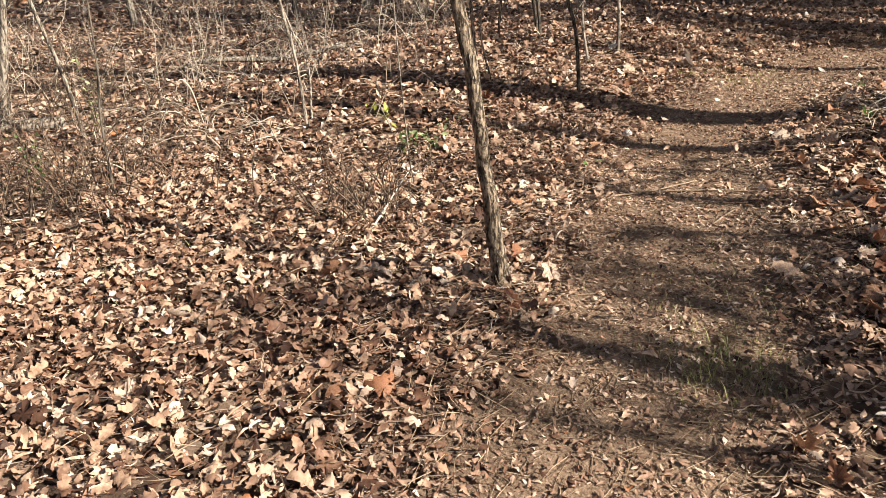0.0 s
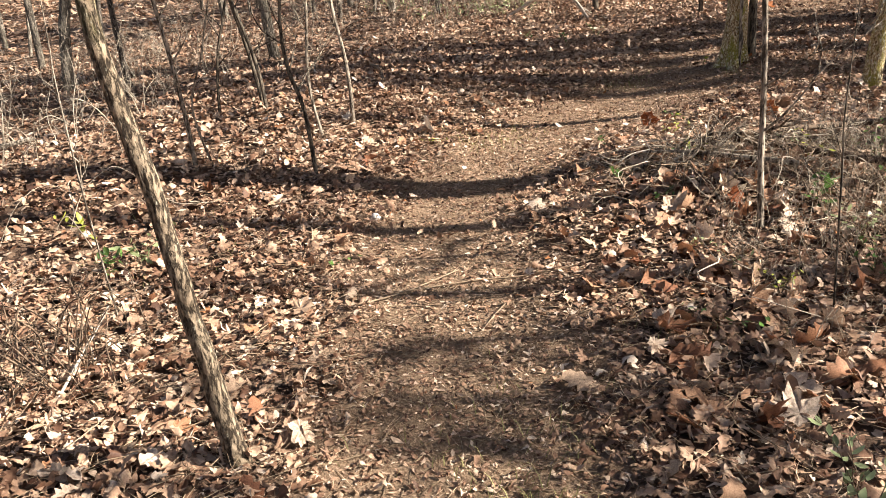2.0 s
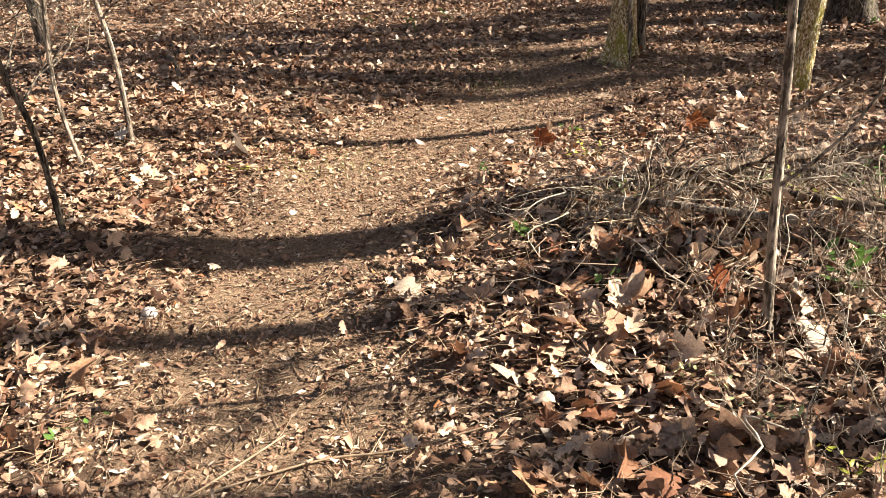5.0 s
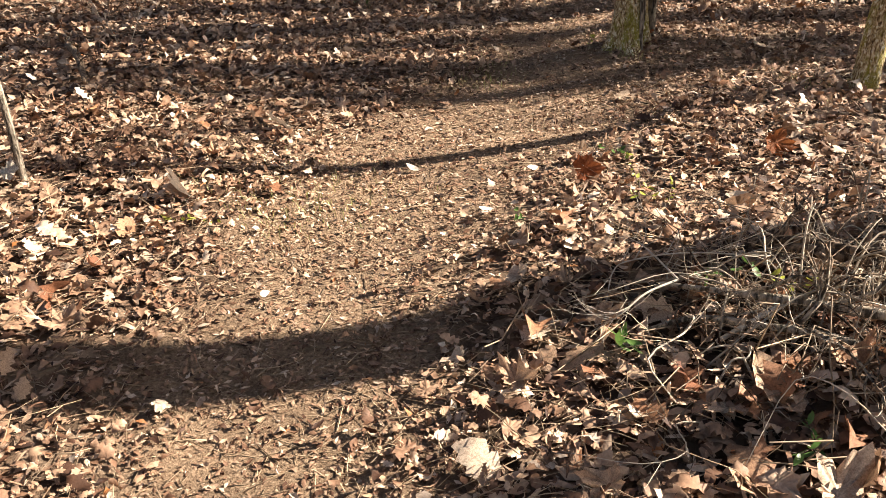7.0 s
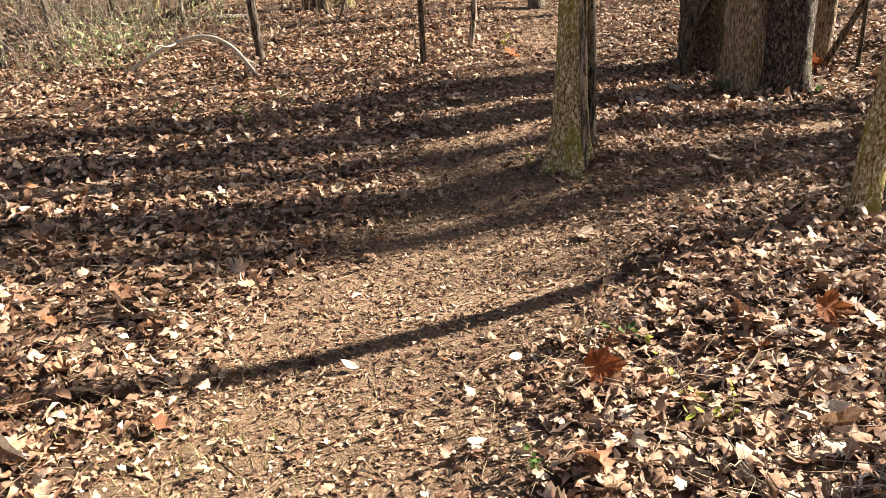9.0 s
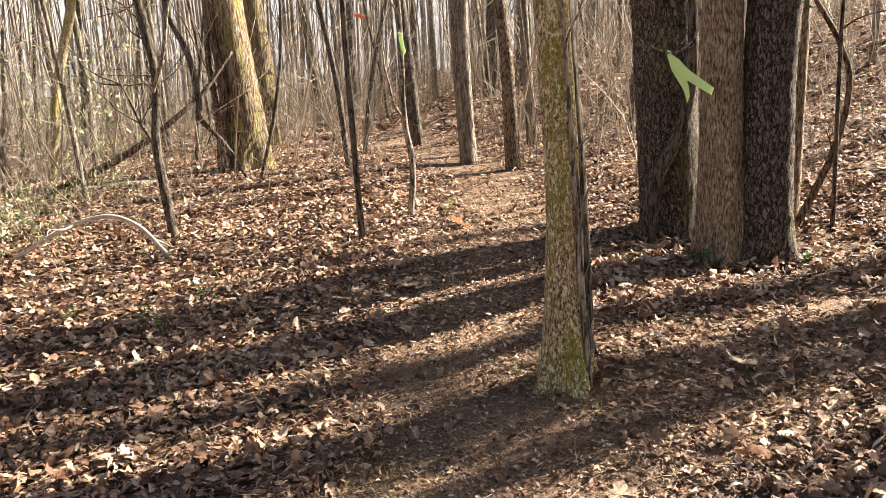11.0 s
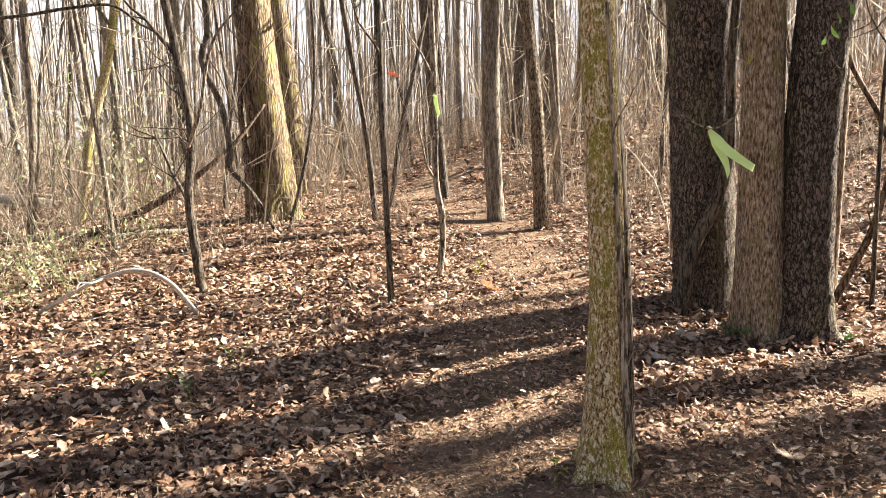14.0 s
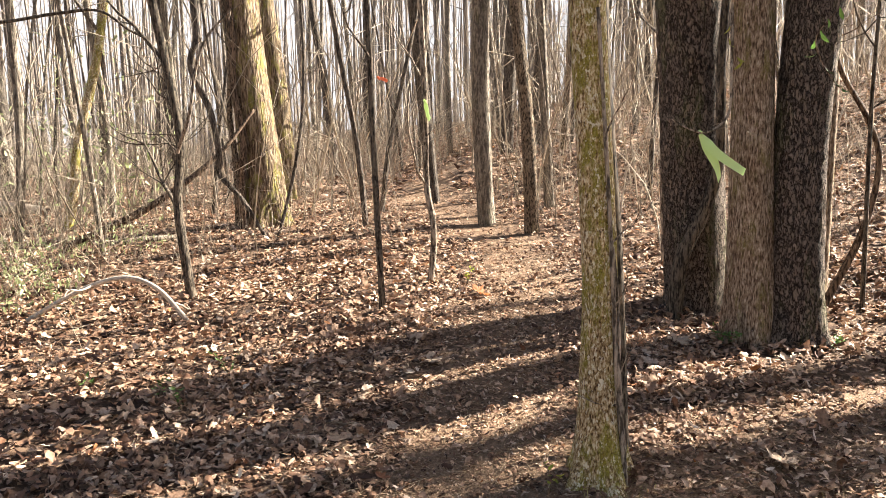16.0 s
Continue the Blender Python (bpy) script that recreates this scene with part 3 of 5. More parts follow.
SAPLINGS = [
    ("thin dark sapling at the edge of the trail", [(-1.16, 5.78, 0.12), (-1.19, 5.78, 1.56), (-1.2, 5.77, 2.75)], 0.029, 5.5, MAT_SAPLING_DARK, 3),
    ("pale crooked sapling with a lime ribbon", [(-0.93, 6.73, 0.2), (-0.87, 6.74, 0.7), (-0.93, 6.74, 1.2), (-0.92, 6.73, 1.81), (-0.94, 6.73, 2.87)], 0.032, 5.5, MAT_SAPLING, 3),
    ("crooked brown sapling wrapped with vine", [(-3.18, 6.17, 0.13), (-3.24, 6.16, 0.7), (-3.26, 6.16, 1.1), (-3.2, 6.17, 1.77), (-3.36, 6.14, 2.91)], 0.05, 6.0, MAT_SAPLING_DARK, 5),
    ("straight trunk with ivy at its foot", [(-0.82, 10.39, 0.4), (-0.87, 10.38, 1.87), (-0.85, 10.39, 3.41)], 0.145, 15, MAT_FOREST, 6),
    ("reddish trunk with peeling bark", [(-0.11, 9.46, 0.36), (-0.16, 9.45, 1.83), (-0.28, 9.43, 3.24)], 0.105, 13, MAT_LEAN, 6),
    ("grey-green slender tree by the trail", [(-0.02, 12.08, 0.48), (-0.09, 12.07, 2.32), (-0.14, 12.06, 3.62)], 0.09, 14, MAT_FOREST, 5),
    ("dark trunk standing on the bank", [(-1.4, 18.77, 0.74), (-1.32, 18.78, 2.69), (-1.19, 18.8, 4.66)], 0.18, 17, MAT_FOREST_DARK, 6),
    ("dark leaning trunk beyond the trail", [(-2.21, 13.62, 0.42), (-2.33, 13.6, 1.97), (-2.48, 13.57, 3.96)], 0.135, 15, MAT_FOREST_DARK, 6),
    ("slim brown trunk on the bank", [(-0.02, 17.59, 0.83), (0.1, 17.6, 2.6), (0.23, 17.63, 4.42)], 0.095, 15, MAT_LEAN, 5),
    ("crooked mossy leaning tree", [(-7.17, 9.93, 0.38), (-7.0, 9.98, 1.0), (-6.89, 9.98, 1.64), (-6.5, 10.0, 2.8), (-6.34, 10.07, 3.64)], 0.085, 9, MAT_MOSSY, 5),
    ("thin straight trunk in the thicket", [(-8.87, 13.46, 0.42), (-8.7, 13.5, 2.4), (-8.58, 13.51, 4.27)], 0.06, 11, MAT_FOREST_DARK, 5),
    ("grey trunk in the thicket", [(-10.35, 15.01, 0.42), (-10.4, 15.0, 2.2), (-10.55, 14.98, 4.58)], 0.08, 13, MAT_FOREST, 5),
    ("thin sapling beside the clump", [(2.9, 6.16, 0.09), (2.9, 6.16, 1.69), (2.93, 6.17, 2.59)], 0.019, 4, MAT_SAPLING_DARK, 3),
    ("pale slender sapling close to the clump", [(1.41, 7.6, 0.23), (1.38, 7.6, 1.76), (1.39, 7.6, 2.88)], 0.036, 7, MAT_SAPLING, 4),
    ("straight thin sapling on the bank", [(2.84, -1.39, -0.2), (2.81, -1.4, 0.2), (2.8, -1.4, 0.48), (2.78, -1.42, 1.0)], 0.017, 3.2, MAT_SAPLING, 3),
    ("pale sapling in the cluster", [(-1.24, -0.81, -0.14), (-1.25, -0.82, 0.38), (-1.31, -0.86, 0.86), (-1.33, -0.88, 1.1)], 0.018, 3.0, MAT_SAPLING, 4),
    ("crooked sapling in the cluster", [(-0.52, -1.84, -0.26), (-0.55, -1.86, 0.23), (-0.62, -1.91, 0.57), (-0.64, -1.92, 0.86), (-0.62, -1.9, 1.17)], 0.016, 2.6, MAT_SAPLING_DARK, 4),
    ("thin pale sapling in the cluster", [(-1.13, -1.24, -0.16), (-1.21, -1.29, 0.31), (-1.17, -1.26, 0.91), (-1.16, -1.26, 1.13)], 0.014, 2.4, MAT_SAPLING, 4),
    ("leaning sapling of the cluster", [(-2.15, -1.11, -0.05), (-2.19, -1.14, 0.41), (-2.34, -1.24, 1.09)], 0.018, 2.8, MAT_SAPLING_DARK, 4),
    ("thin dark sapling of the cluster", [(-2.56, -1.41, -0.07), (-2.49, -1.37, 0.45), (-2.37, -1.28, 0.94)], 0.014, 2.5, MAT_SAPLING_DARK, 4),
    ("forked pale sapling near the cluster", [(-1.29, -2.43, -0.17), (-1.31, -2.45, 0.42), (-1.37, -2.5, 1.13)], 0.018, 3.0, MAT_SAPLING, 4),
    ("pale leaning stem in the thicket", [(-1.89, -5.78, -0.28), (-1.92, -5.84, 0.23), (-1.97, -5.95, 0.84)], 0.017, 2.4, MAT_SAPLING, 4),
    ("thin dark stem by the thicket", [(-0.34, -5.8, -0.3), (-0.33, -5.78, 0.2), (-0.3, -5.73, 0.62)], 0.009, 1.3, MAT_SAPLING_DARK, 3),
    ("pale twin stem behind the leaning tree", [(-1.05, -4.18, -0.26), (-1.06, -4.21, 0.27), (-1.09, -4.27, 0.75)], 0.013, 2.2, MAT_SAPLING, 4),
    ("pale twin stem behind the leaning tree", [(-1.2, -4.1, -0.24), (-1.4, -4.0, 0.15), (-1.53, -4.05, 0.41)], 0.009, 1.4, MAT_SAPLING, 3),
    ("long thin dry cane rising from litter", [(0.55, -4.03, -0.32), (0.53, -4.06, 0.35), (0.51, -4.06, 0.9), (0.52, -4.05, 1.14)], 0.0052, 1.9, MAT_SAPLING, 2),
    ("broken pale stub of a dead sapling", [(-2.94, -6.35, -0.29), (-2.9, -6.28, 0.1), (-2.87, -6.21, 0.35)], 0.052, 0.66, MAT_SAPLING, 0),
    ("thin dead weed stalk in the litter", [(0.21, -5.02, -0.31), (0.22, -5.0, -0.1), (0.23, -4.97, 0.03)], 0.004, 0.4, MAT_SAPLING_DARK, 1),
    ("thin dry cane on the bank", [(3.47, -2.07, -0.27), (3.44, -2.1, 0.42), (3.43, -2.11, 0.7)], 0.0045, 1.4, MAT_SAPLING_DARK, 3),
    ("thin forked sapling near the cluster", [(-1.2, -2.3, -0.17), (-1.25, -2.4, 0.3), (-1.14, -2.3, 0.75)], 0.01, 1.8, MAT_SAPLING, 3),
    ("leaning dark sapling behind the cluster", [(-2.4, -0.97, -0.05), (-2.45, -1.02, 0.4), (-2.54, -1.1, 0.99)], 0.018, 2.8, MAT_SAPLING_DARK, 4),
    ("grey trunk standing apart from the others", [(-7.09, -0.98, -0.26), (-7.0, -0.9, 0.5), (-6.93, -0.82, 0.96)], 0.085, 11, MAT_FOREST, 5),
]
for k, (label, line, rad, high, mat, limbs) in enumerate(SAPLINGS):
    big = rad > 0.055
    rad = rad * 0.78 if big else rad * 0.9
    trunk_tree("tree" if big else "sapling", label, line, [rad * 1.15, rad, rad * 0.9, rad * 0.65, rad * 0.3], mat, 40 + k, high, 20 if big else 10,
               110 if big else 80, ridged(40 + k, 12, 0.08 if big else 0.05, 0.35, 0.12), limbs if big else limbs * 2, MAT_FOREST if big else mat, 0.3 if big else 0.2,
               "tree" if big else "sapling", "" if big else "saplings")

# unseen trees toward the sun, placed so their shadows fall across the ground
SUN_SIDE = Vector((-SUN_WAY.y, SUN_WAY.x, 0))
for k, (along, aside, rad, high, limbs, first) in enumerate([
        (5.0, -1.45, 0.195, 11, 5, 0.5), (6.46, -2.32, 0.085, 11, 5, 0.45), (12.0, -3.5, 0.12, 8.3, 5, 0.5),
        (8.0, -5.24, 0.15, 5.6, 5, 0.6), (9.0, -5.85, 0.06, 6.4, 5, 0.5), (8.96, 1.3, 0.12, 4.6, 9, 0.25), (11.0, 1.6, 0.1, 5.6, 9, 0.25),
        (20.0, 2.3, 0.2, 21, 8, 0.4), (21.0, 1.35, 0.16, 21, 8, 0.4), (19.0, 1.75, 0.17, 20, 8, 0.4), (18.0, 3.75, 0.08, 18, 8, 0.4), (23.0, 4.9, 0.12, 22, 9, 0.4)]):
    x, y = (SUN_WAY * along + SUN_SIDE * aside).xy
    bow = 0.1 if k == 0 else 0.03
    shade_tree = trunk_tree("tree", "bare grey tree out of view, placed for its shadow", [(x, y, 0.0), (x + 0.02, y, high * 0.2), (x - 0.6 * bow, y + 0.8 * bow, high * 0.4)],
                            [rad * 1.15, rad, rad * 0.9, rad * 0.75, rad * 0.5, rad * 0.2], MAT_FOREST, 90 + k, high, 16, 60, ridged(90 + k, 10, 0.06, 0.3, 0.15), limbs, None, first)
    if k == 1:
        # a long low bough, unseen, shaped to cast a diagonal shadow over the trail
        bough = Shape()
        line = [SUN_WAY * a + SUN_SIDE * b + Vector((0, 0, h)) - shade_tree.location for a, b, h in ((6.4, -2.35, 3.7), (6.0, -2.6, 3.75), (5.8, -2.85, 3.6), (5.5, -3.2, 3.65), (5.3, -3.55, 3.6))]
        bough.tube(curve_through([tuple(v) for v in line], 24), [0.026, 0.024, 0.02, 0.014], 8)
        bough.tube(curve_through([tuple(line[2]), tuple(line[2] + SUN_WAY * -0.5), tuple(line[2] + SUN_WAY * -1.4 + Vector((0, 0, -0.2)))], 14), [0.02, 0.016, 0.01], 7)
        part("bough", bough, MAT_FOREST, shade_tree)

# unseen slim trees, added so their twiggy crowns dapple the start of the trail
for k, (along, aside, low, count, reach) in enumerate([(8.2, -3.85, 4.5, 13, 0.8), (7.4, -4.4, 3.9, 15, 0.9), (7.8, -4.75, 4.2, 14, 0.8), (7.0, -5.1, 3.6, 12, 0.8)]):
    x, y = (SUN_WAY * along + SUN_SIDE * aside).xy
    slim = tagged(new("slim_tree"), "unseen slim tree added to dapple the trail with shade", "tree")
    slim.location = (x, y, float(floor_at(x, y)))
    r = np.random.default_rng(170 + k)
    stem = Shape()
    stem.tube(curve_through([(0, 0, -0.1), (0.04, 0.02, low * 0.5), (0, 0.03, low), (0.02, 0, low + 0.7)], 30), [0.03, 0.025, 0.02, 0.01], 8)
    part("trunk", stem, MAT_SAPLING_DARK, slim)
    for _ in range(count):
        a = r.uniform(0, 6.28)
        limb = Shape()
        boughs(limb, (0, 0.03, low + r.uniform(-0.3, 0.5)), (math.cos(a), math.sin(a), r.uniform(-0.2, 0.7)), reach * r.uniform(0.6, 1.1), 0.026, r, 2, 4)
        part("limb", limb, MAT_SAPLING_DARK, slim)

# unseen leafless bushes toward the sun, added to shade ground right of the fork
for k, (along, aside, high, count) in enumerate([(6.6, 0.75, 2.1, 14), (7.2, 1.25, 2.6, 16), (6.8, 1.75, 2.4, 14), (8.0, 0.3, 2.9, 12)]):
    x, y = (SUN_WAY * along + SUN_SIDE * aside).xy
    bush = tagged(new("bush"), "unseen leafless bush added to shade the side trail", "bush")
    bush.location = (x, y, float(floor_at(x, y)))
    r = np.random.default_rng(180 + k)
    for _ in range(count):
        a = r.uniform(0, 6.28)
        stem = Shape()
        boughs(stem, (0.15 * math.cos(a), 0.15 * math.sin(a), -0.05), (0.35 * math.cos(a), 0.35 * math.sin(a), 1.0), high * r.uniform(0.7, 1.1), 0.034, r, 2, 4)
        part("stem", stem, MAT_SAPLING_DARK, bush)


# ---- the woods round about ----
def wood_pattern(seed, height, rad, mat, limbs):
    """One bare woodland tree, standing at the origin."""
    r = np.random.default_rng(seed)
    pts = [np.array([0, 0, -0.3])]
    d = np.array([r.normal(0, 0.025), r.normal(0, 0.025), 1.0])
    for _ in range(7):
        d = d + np.append(r.normal(0, 0.05, 2), 0)
        pts.append(pts[-1] + d / np.linalg.norm(d) * height / 7)
    line = curve_through(pts, 30)
    tree = tagged(new("woodland_tree"), "tall slender leafless woodland tree with grey-brown bark", "tree", "woodland trees")
    s = Shape()
    s.tube(line, [rad * 1.25, rad, rad * 0.9, rad * 0.6, rad * 0.2], 10, ridged(seed, 8, 0.06, 0.2, 0.3))
    part("trunk", s, mat, tree)
    crown = Shape()
    for k in range(limbs):
        u = r.uniform(0.1, 0.97) if k % 2 else r.uniform(0.08, 0.4)
        a = r.uniform(0, 6.28)
        low = u < 0.4
        boughs(crown, line[int(u * 29)], (math.cos(a), math.sin(a), r.uniform(0.3, 1.2)), (0.09 if low else 0.17) * height * r.uniform(0.6, 1.2), rad * (0.12 if low else 0.3) , r, 1, 3)
    part("crown", crown, MAT_FOREST, tree)
    return tree


patterns = [wood_pattern(200 + k, *v) for k, v in enumerate([(15, 0.085, MAT_FOREST, 8), (17, 0.12, MAT_FOREST_DARK, 8), (12, 0.05, MAT_FOREST, 8),
                                                            (10, 0.036, MAT_FOREST_DARK, 8), (14, 0.065, MAT_FOREST, 8), (9, 0.028, MAT_FOREST, 8)])]
KEEP_CLEAR = [(-4.2, 10.3), (-0.8, 10.4), (-0.1, 9.5), (0.0, 12.0)]
spots = []
tries = 0
while len(spots) < 175 and tries < 20000:
    tries += 1
    where = rng.random()
    if where < 0.2:
        x, y = rng.uniform(-17, -5), rng.uniform(-9, 9)
    elif where < 0.86:
        a, d = rng.uniform(-0.72, 0.42) , rng.uniform(11, 38)
        x, y = 0.7 + d * math.sin(a), -1.1 + d * math.cos(a)
    else:
        a, d = rng.uniform(0, 6.28), rng.uniform(11, 34)
        x, y = 1 + d * math.cos(a), -2 + d * math.sin(a)
    sunward = (x - 1) * SUN_WAY.x + (y - 0) * SUN_WAY.y
    across = -(x - 1) * SUN_WAY.y + y * SUN_WAY.x
    if sunward > 0 and -8 < across < 6 and sunward < 36 and rng.random() < 0.93:
        continue
    if sunward > 3 and 6 <= across < 15 and sunward < 36 and rng.random() < 0.6:
        continue
    if off_line(x, y, TRAIL) < 0.8 or any(math.hypot(x - u, y - v) < (1.3 if i < 4 else 0.7) for i, (u, v) in enumerate(KEEP_CLEAR + spots)):
        continue
    spots.append((x, y))
for k, (x, y) in enumerate(spots):
    m = pose(x, y, float(ground_z(x, y)), rng.normal(0, 1.8), rng.normal(0, 1.8), rng.uniform(0, 360))
    near = math.hypot(x - 0.7, y + 1.1) < 20
    p = patterns[rng.choice(6, p=[0.02, 0.0, 0.2, 0.38, 0.06, 0.34] if near else [0.14, 0.1, 0.2, 0.22, 0.16, 0.18])]
    if k < 6:
        patterns[k].matrix_basis = m
    else:
        copy_thing(p, m)

# the woods beyond
far = Shape()
for _ in range(950):
    if rng.random() < 0.85:
        a, d = rng.uniform(-0.75, 0.45), 36 + 62 * rng.random() ** 0.8
        x, y = 0.7 + d * math.sin(a), -1.1 + d * math.cos(a)
    else:
        a, d = rng.uniform(0, 6.28), rng.uniform(38, 90)
        x, y = d * math.cos(a), d * math.sin(a)
    z, h, r0 = float(ground_z(x, y)) - 0.2, rng.uniform(11, 21), rng.uniform(0.035, 0.11)
    lx, ly = rng.normal(0, 0.032, 2) * h
    far.tube(np.array([[x, y, z], [x + lx * 0.4, y + ly * 0.5, z + h * 0.5], [x + lx, y + ly, z + h]]), [r0 * 1.2, r0 * 0.8, r0 * 0.2], 6)
    for _ in range(6):
        u = rng.uniform(0.15, 0.95)
        a2 = rng.uniform(0, 6.28)
        p0 = np.array([x + lx * u, y + ly * u, z + h * u])
        w = np.array([math.cos(a2), math.sin(a2), rng.uniform(0.4, 1.5)])
        q0 = p0 + w * h * rng.uniform(0.05, 0.12)
        far.tube(np.array([p0, (p0 + q0) / 2 + rng.normal(0, 0.2, 3), q0 + np.array([0, 0, 0.4])]), [r0 * 0.3, r0 * 0.15, r0 * 0.05], 3)
tagged(part("far_woods", far, MAT_FAR), "dense leafless woods in the distance", "woods", kind="stuff")


# ---- brush ----
def stems(shape, x, y, count, high, spread_out, r, thick=0.005):
    """A clump of thin bare stems with side twigs."""
    for _ in range(count):
        a = r.uniform(0, 6.28)
        px, py = x + r.normal(0, spread_out), y + r.normal(0, spread_out)
        z = float(floor_at(px, py)) - 0.03
        h = high * r.uniform(0.45, 1.1)
        d = np.array([math.cos(a) * r.uniform(0, 0.5), math.sin(a) * r.uniform(0, 0.5), 1.0])
        pts = [np.array([px, py, z])]
        for _ in range(5):
            d = d + r.normal(0, 0.17, 3)
            d[2] = max(d[2], 0.15)
            d /= np.linalg.norm(d)
            pts.append(pts[-1] + d * h / 5)
        shape.tube(pts, [thick, thick * 0.8, thick * 0.35], 3)
        for _ in range(r.integers(3, 8)):
            k = r.integers(1, 6)
            w = d + r.normal(0, 0.75, 3)
            q = pts[k] + w / np.linalg.norm(w) * h * r.uniform(0.12, 0.35)
            shape.tube(np.array([pts[k], (pts[k] + q) / 2 + r.normal(0, 0.02, 3), q]), [thick * 0.5, thick * 0.4, thick * 0.2], 3)


brush = Shape()
for _ in range(1100):
    a, d = rng.uniform(-0.75, 0.44), rng.uniform(9.5, 32)
    x, y = 0.7 + d * math.sin(a), -1.1 + d * math.cos(a)
    if off_line(x, y, TRAIL) > 1.1 and math.hypot(x + 4.0, y - 9.5) > 1.6:
        stems(brush, x, y, 3, rng.uniform(0.4, 2.2), 0.3, rng, rng.uniform(0.0022, 0.005))
for _ in range(380):
    a, d = rng.uniform(-0.72, 0.42), rng.uniform(13, 42)
    x, y = 0.7 + d * math.sin(a), -1.1 + d * math.cos(a)
    if off_line(x, y, TRAIL) > 0.9:
        stems(brush, x, y, 1, rng.uniform(3.5, 8), 0.1, rng, rng.uniform(0.008, 0.024))
for _ in range(900):
    a, d = rng.uniform(-0.75, 0.44), rng.uniform(22, 50)
    x, y = 0.7 + d * math.sin(a), -1.1 + d * math.cos(a)
    stems(brush, x, y, 2, rng.uniform(1.5, 4.5), 0.4, rng, rng.uniform(0.006, 0.014))
for _ in range(170):
    x, y = rng.uniform(-9.5, -3.4), rng.uniform(4, 11)
    if math.hypot(x + 4.0, y - 9.5) > 1.3:
        stems(brush, x, y, 3, rng.uniform(0.4, 1.9), 0.25, rng, 0.0034)
for _ in range(210):
    a, d = rng.uniform(-0.72, 0.42), rng.uniform(9, 19)
    x, y = 0.7 + d * math.sin(a), -1.1 + d * math.cos(a)
    if off_line(x, y, TRAIL) > 0.9 and math.hypot(x + 4.0, y - 9.5) > 1.2:
        stems(brush, x, y, 1, rng.uniform(2.2, 4.8), 0.1, rng, rng.uniform(0.004, 0.011))
for _ in range(90):
    x, y = rng.uniform(-9, -2.6), rng.uniform(-7, 2)
    stems(brush, x, y, 4, rng.uniform(0.4, 1.3), 0.22, rng, 0.004)
tagged(part("brush", brush, MAT_BRUSH), "tangled thicket of thin dry brush stems", "brush", kind="stuff")
thicket = Shape()
for x, y, c, h in [(-0.3, -6.1, 26, 0.7), (-1.2, -6.5, 22, 0.9), (0.2, -6.9, 18, 0.6), (-1.8, -5.2, 16, 0.8), (-2.6, -6.0, 20, 1.0), (3.4, -0.9, 26, 0.45), (3.7, -1.7, 24, 0.4), (3.1, 0.6, 20, 0.4), (-0.9, -2.3, 10, 0.5)]:
    stems(thicket, x, y, c, h, 0.2, rng, 0.003)
tagged(part("thicket", thicket, MAT_TWIG_BROWN), "low tangle of brown twigs beside the trail", "thicket", kind="stuff")
dry_stems = Shape()
for x, y, c, h in [(2.2, -0.6, 30, 0.24), (2.5, -0.9, 30, 0.26), (2.8, -0.5, 26, 0.3), (3.1, -1.1, 26, 0.36), (3.3, -1.5, 30, 0.42), (2.0, -0.9, 16, 0.2), (2.4, 0.0, 18, 0.26), (3.5, -2.1, 20, 0.3), (2.7, -0.2, 34, 0.3), (3.0, -0.2, 34, 0.36), (3.4, -0.4, 30, 0.4), (2.9, -1.6, 24, 0.22), (2.6, 0.5, 26, 0.3)]:
    stems(dry_stems, x, y, c, h, 0.22, rng, 0.0026)
tagged(part("dry_weeds", dry_stems, MAT_BRUSH), "dry pale weed stems standing on the bank", "weeds", kind="stuff")


# ---- leaves ----
def strip_leaf(widths, r, fold, bend, wave):
    """A lobed leaf one metre long about its midrib: stations of left edge, rib and right edge."""
    w = np.asarray(widths) * r.uniform(0.85, 1.15, len(widths))
    s = np.linspace(-0.5, 0.5, len(w))
    back = np.r_[0, np.diff(w)] * 0.25
    z = bend * (s**2 * 4 - 0.3)
    left = np.stack([s - back, w, z + fold * w + r.normal(0, wave, len(w))], -1)
    right = np.stack([s - back, -w * r.uniform(0.85, 1.1), z + fold * w * r.uniform(0.3, 1.2) + r.normal(0, wave, len(w))], -1)
    mid = np.stack([s, r.normal(0, 0.015, len(w)), z], -1)
    v = np.stack([left, mid, right], 1).reshape(-1, 3)
    q = []
    for k in range(len(w) - 1):
        q += [[3 * k, 3 * k + 3, 3 * k + 4, 3 * k + 1], [3 * k + 1, 3 * k + 4, 3 * k + 5, 3 * k + 2]]
    return v, np.array(q)


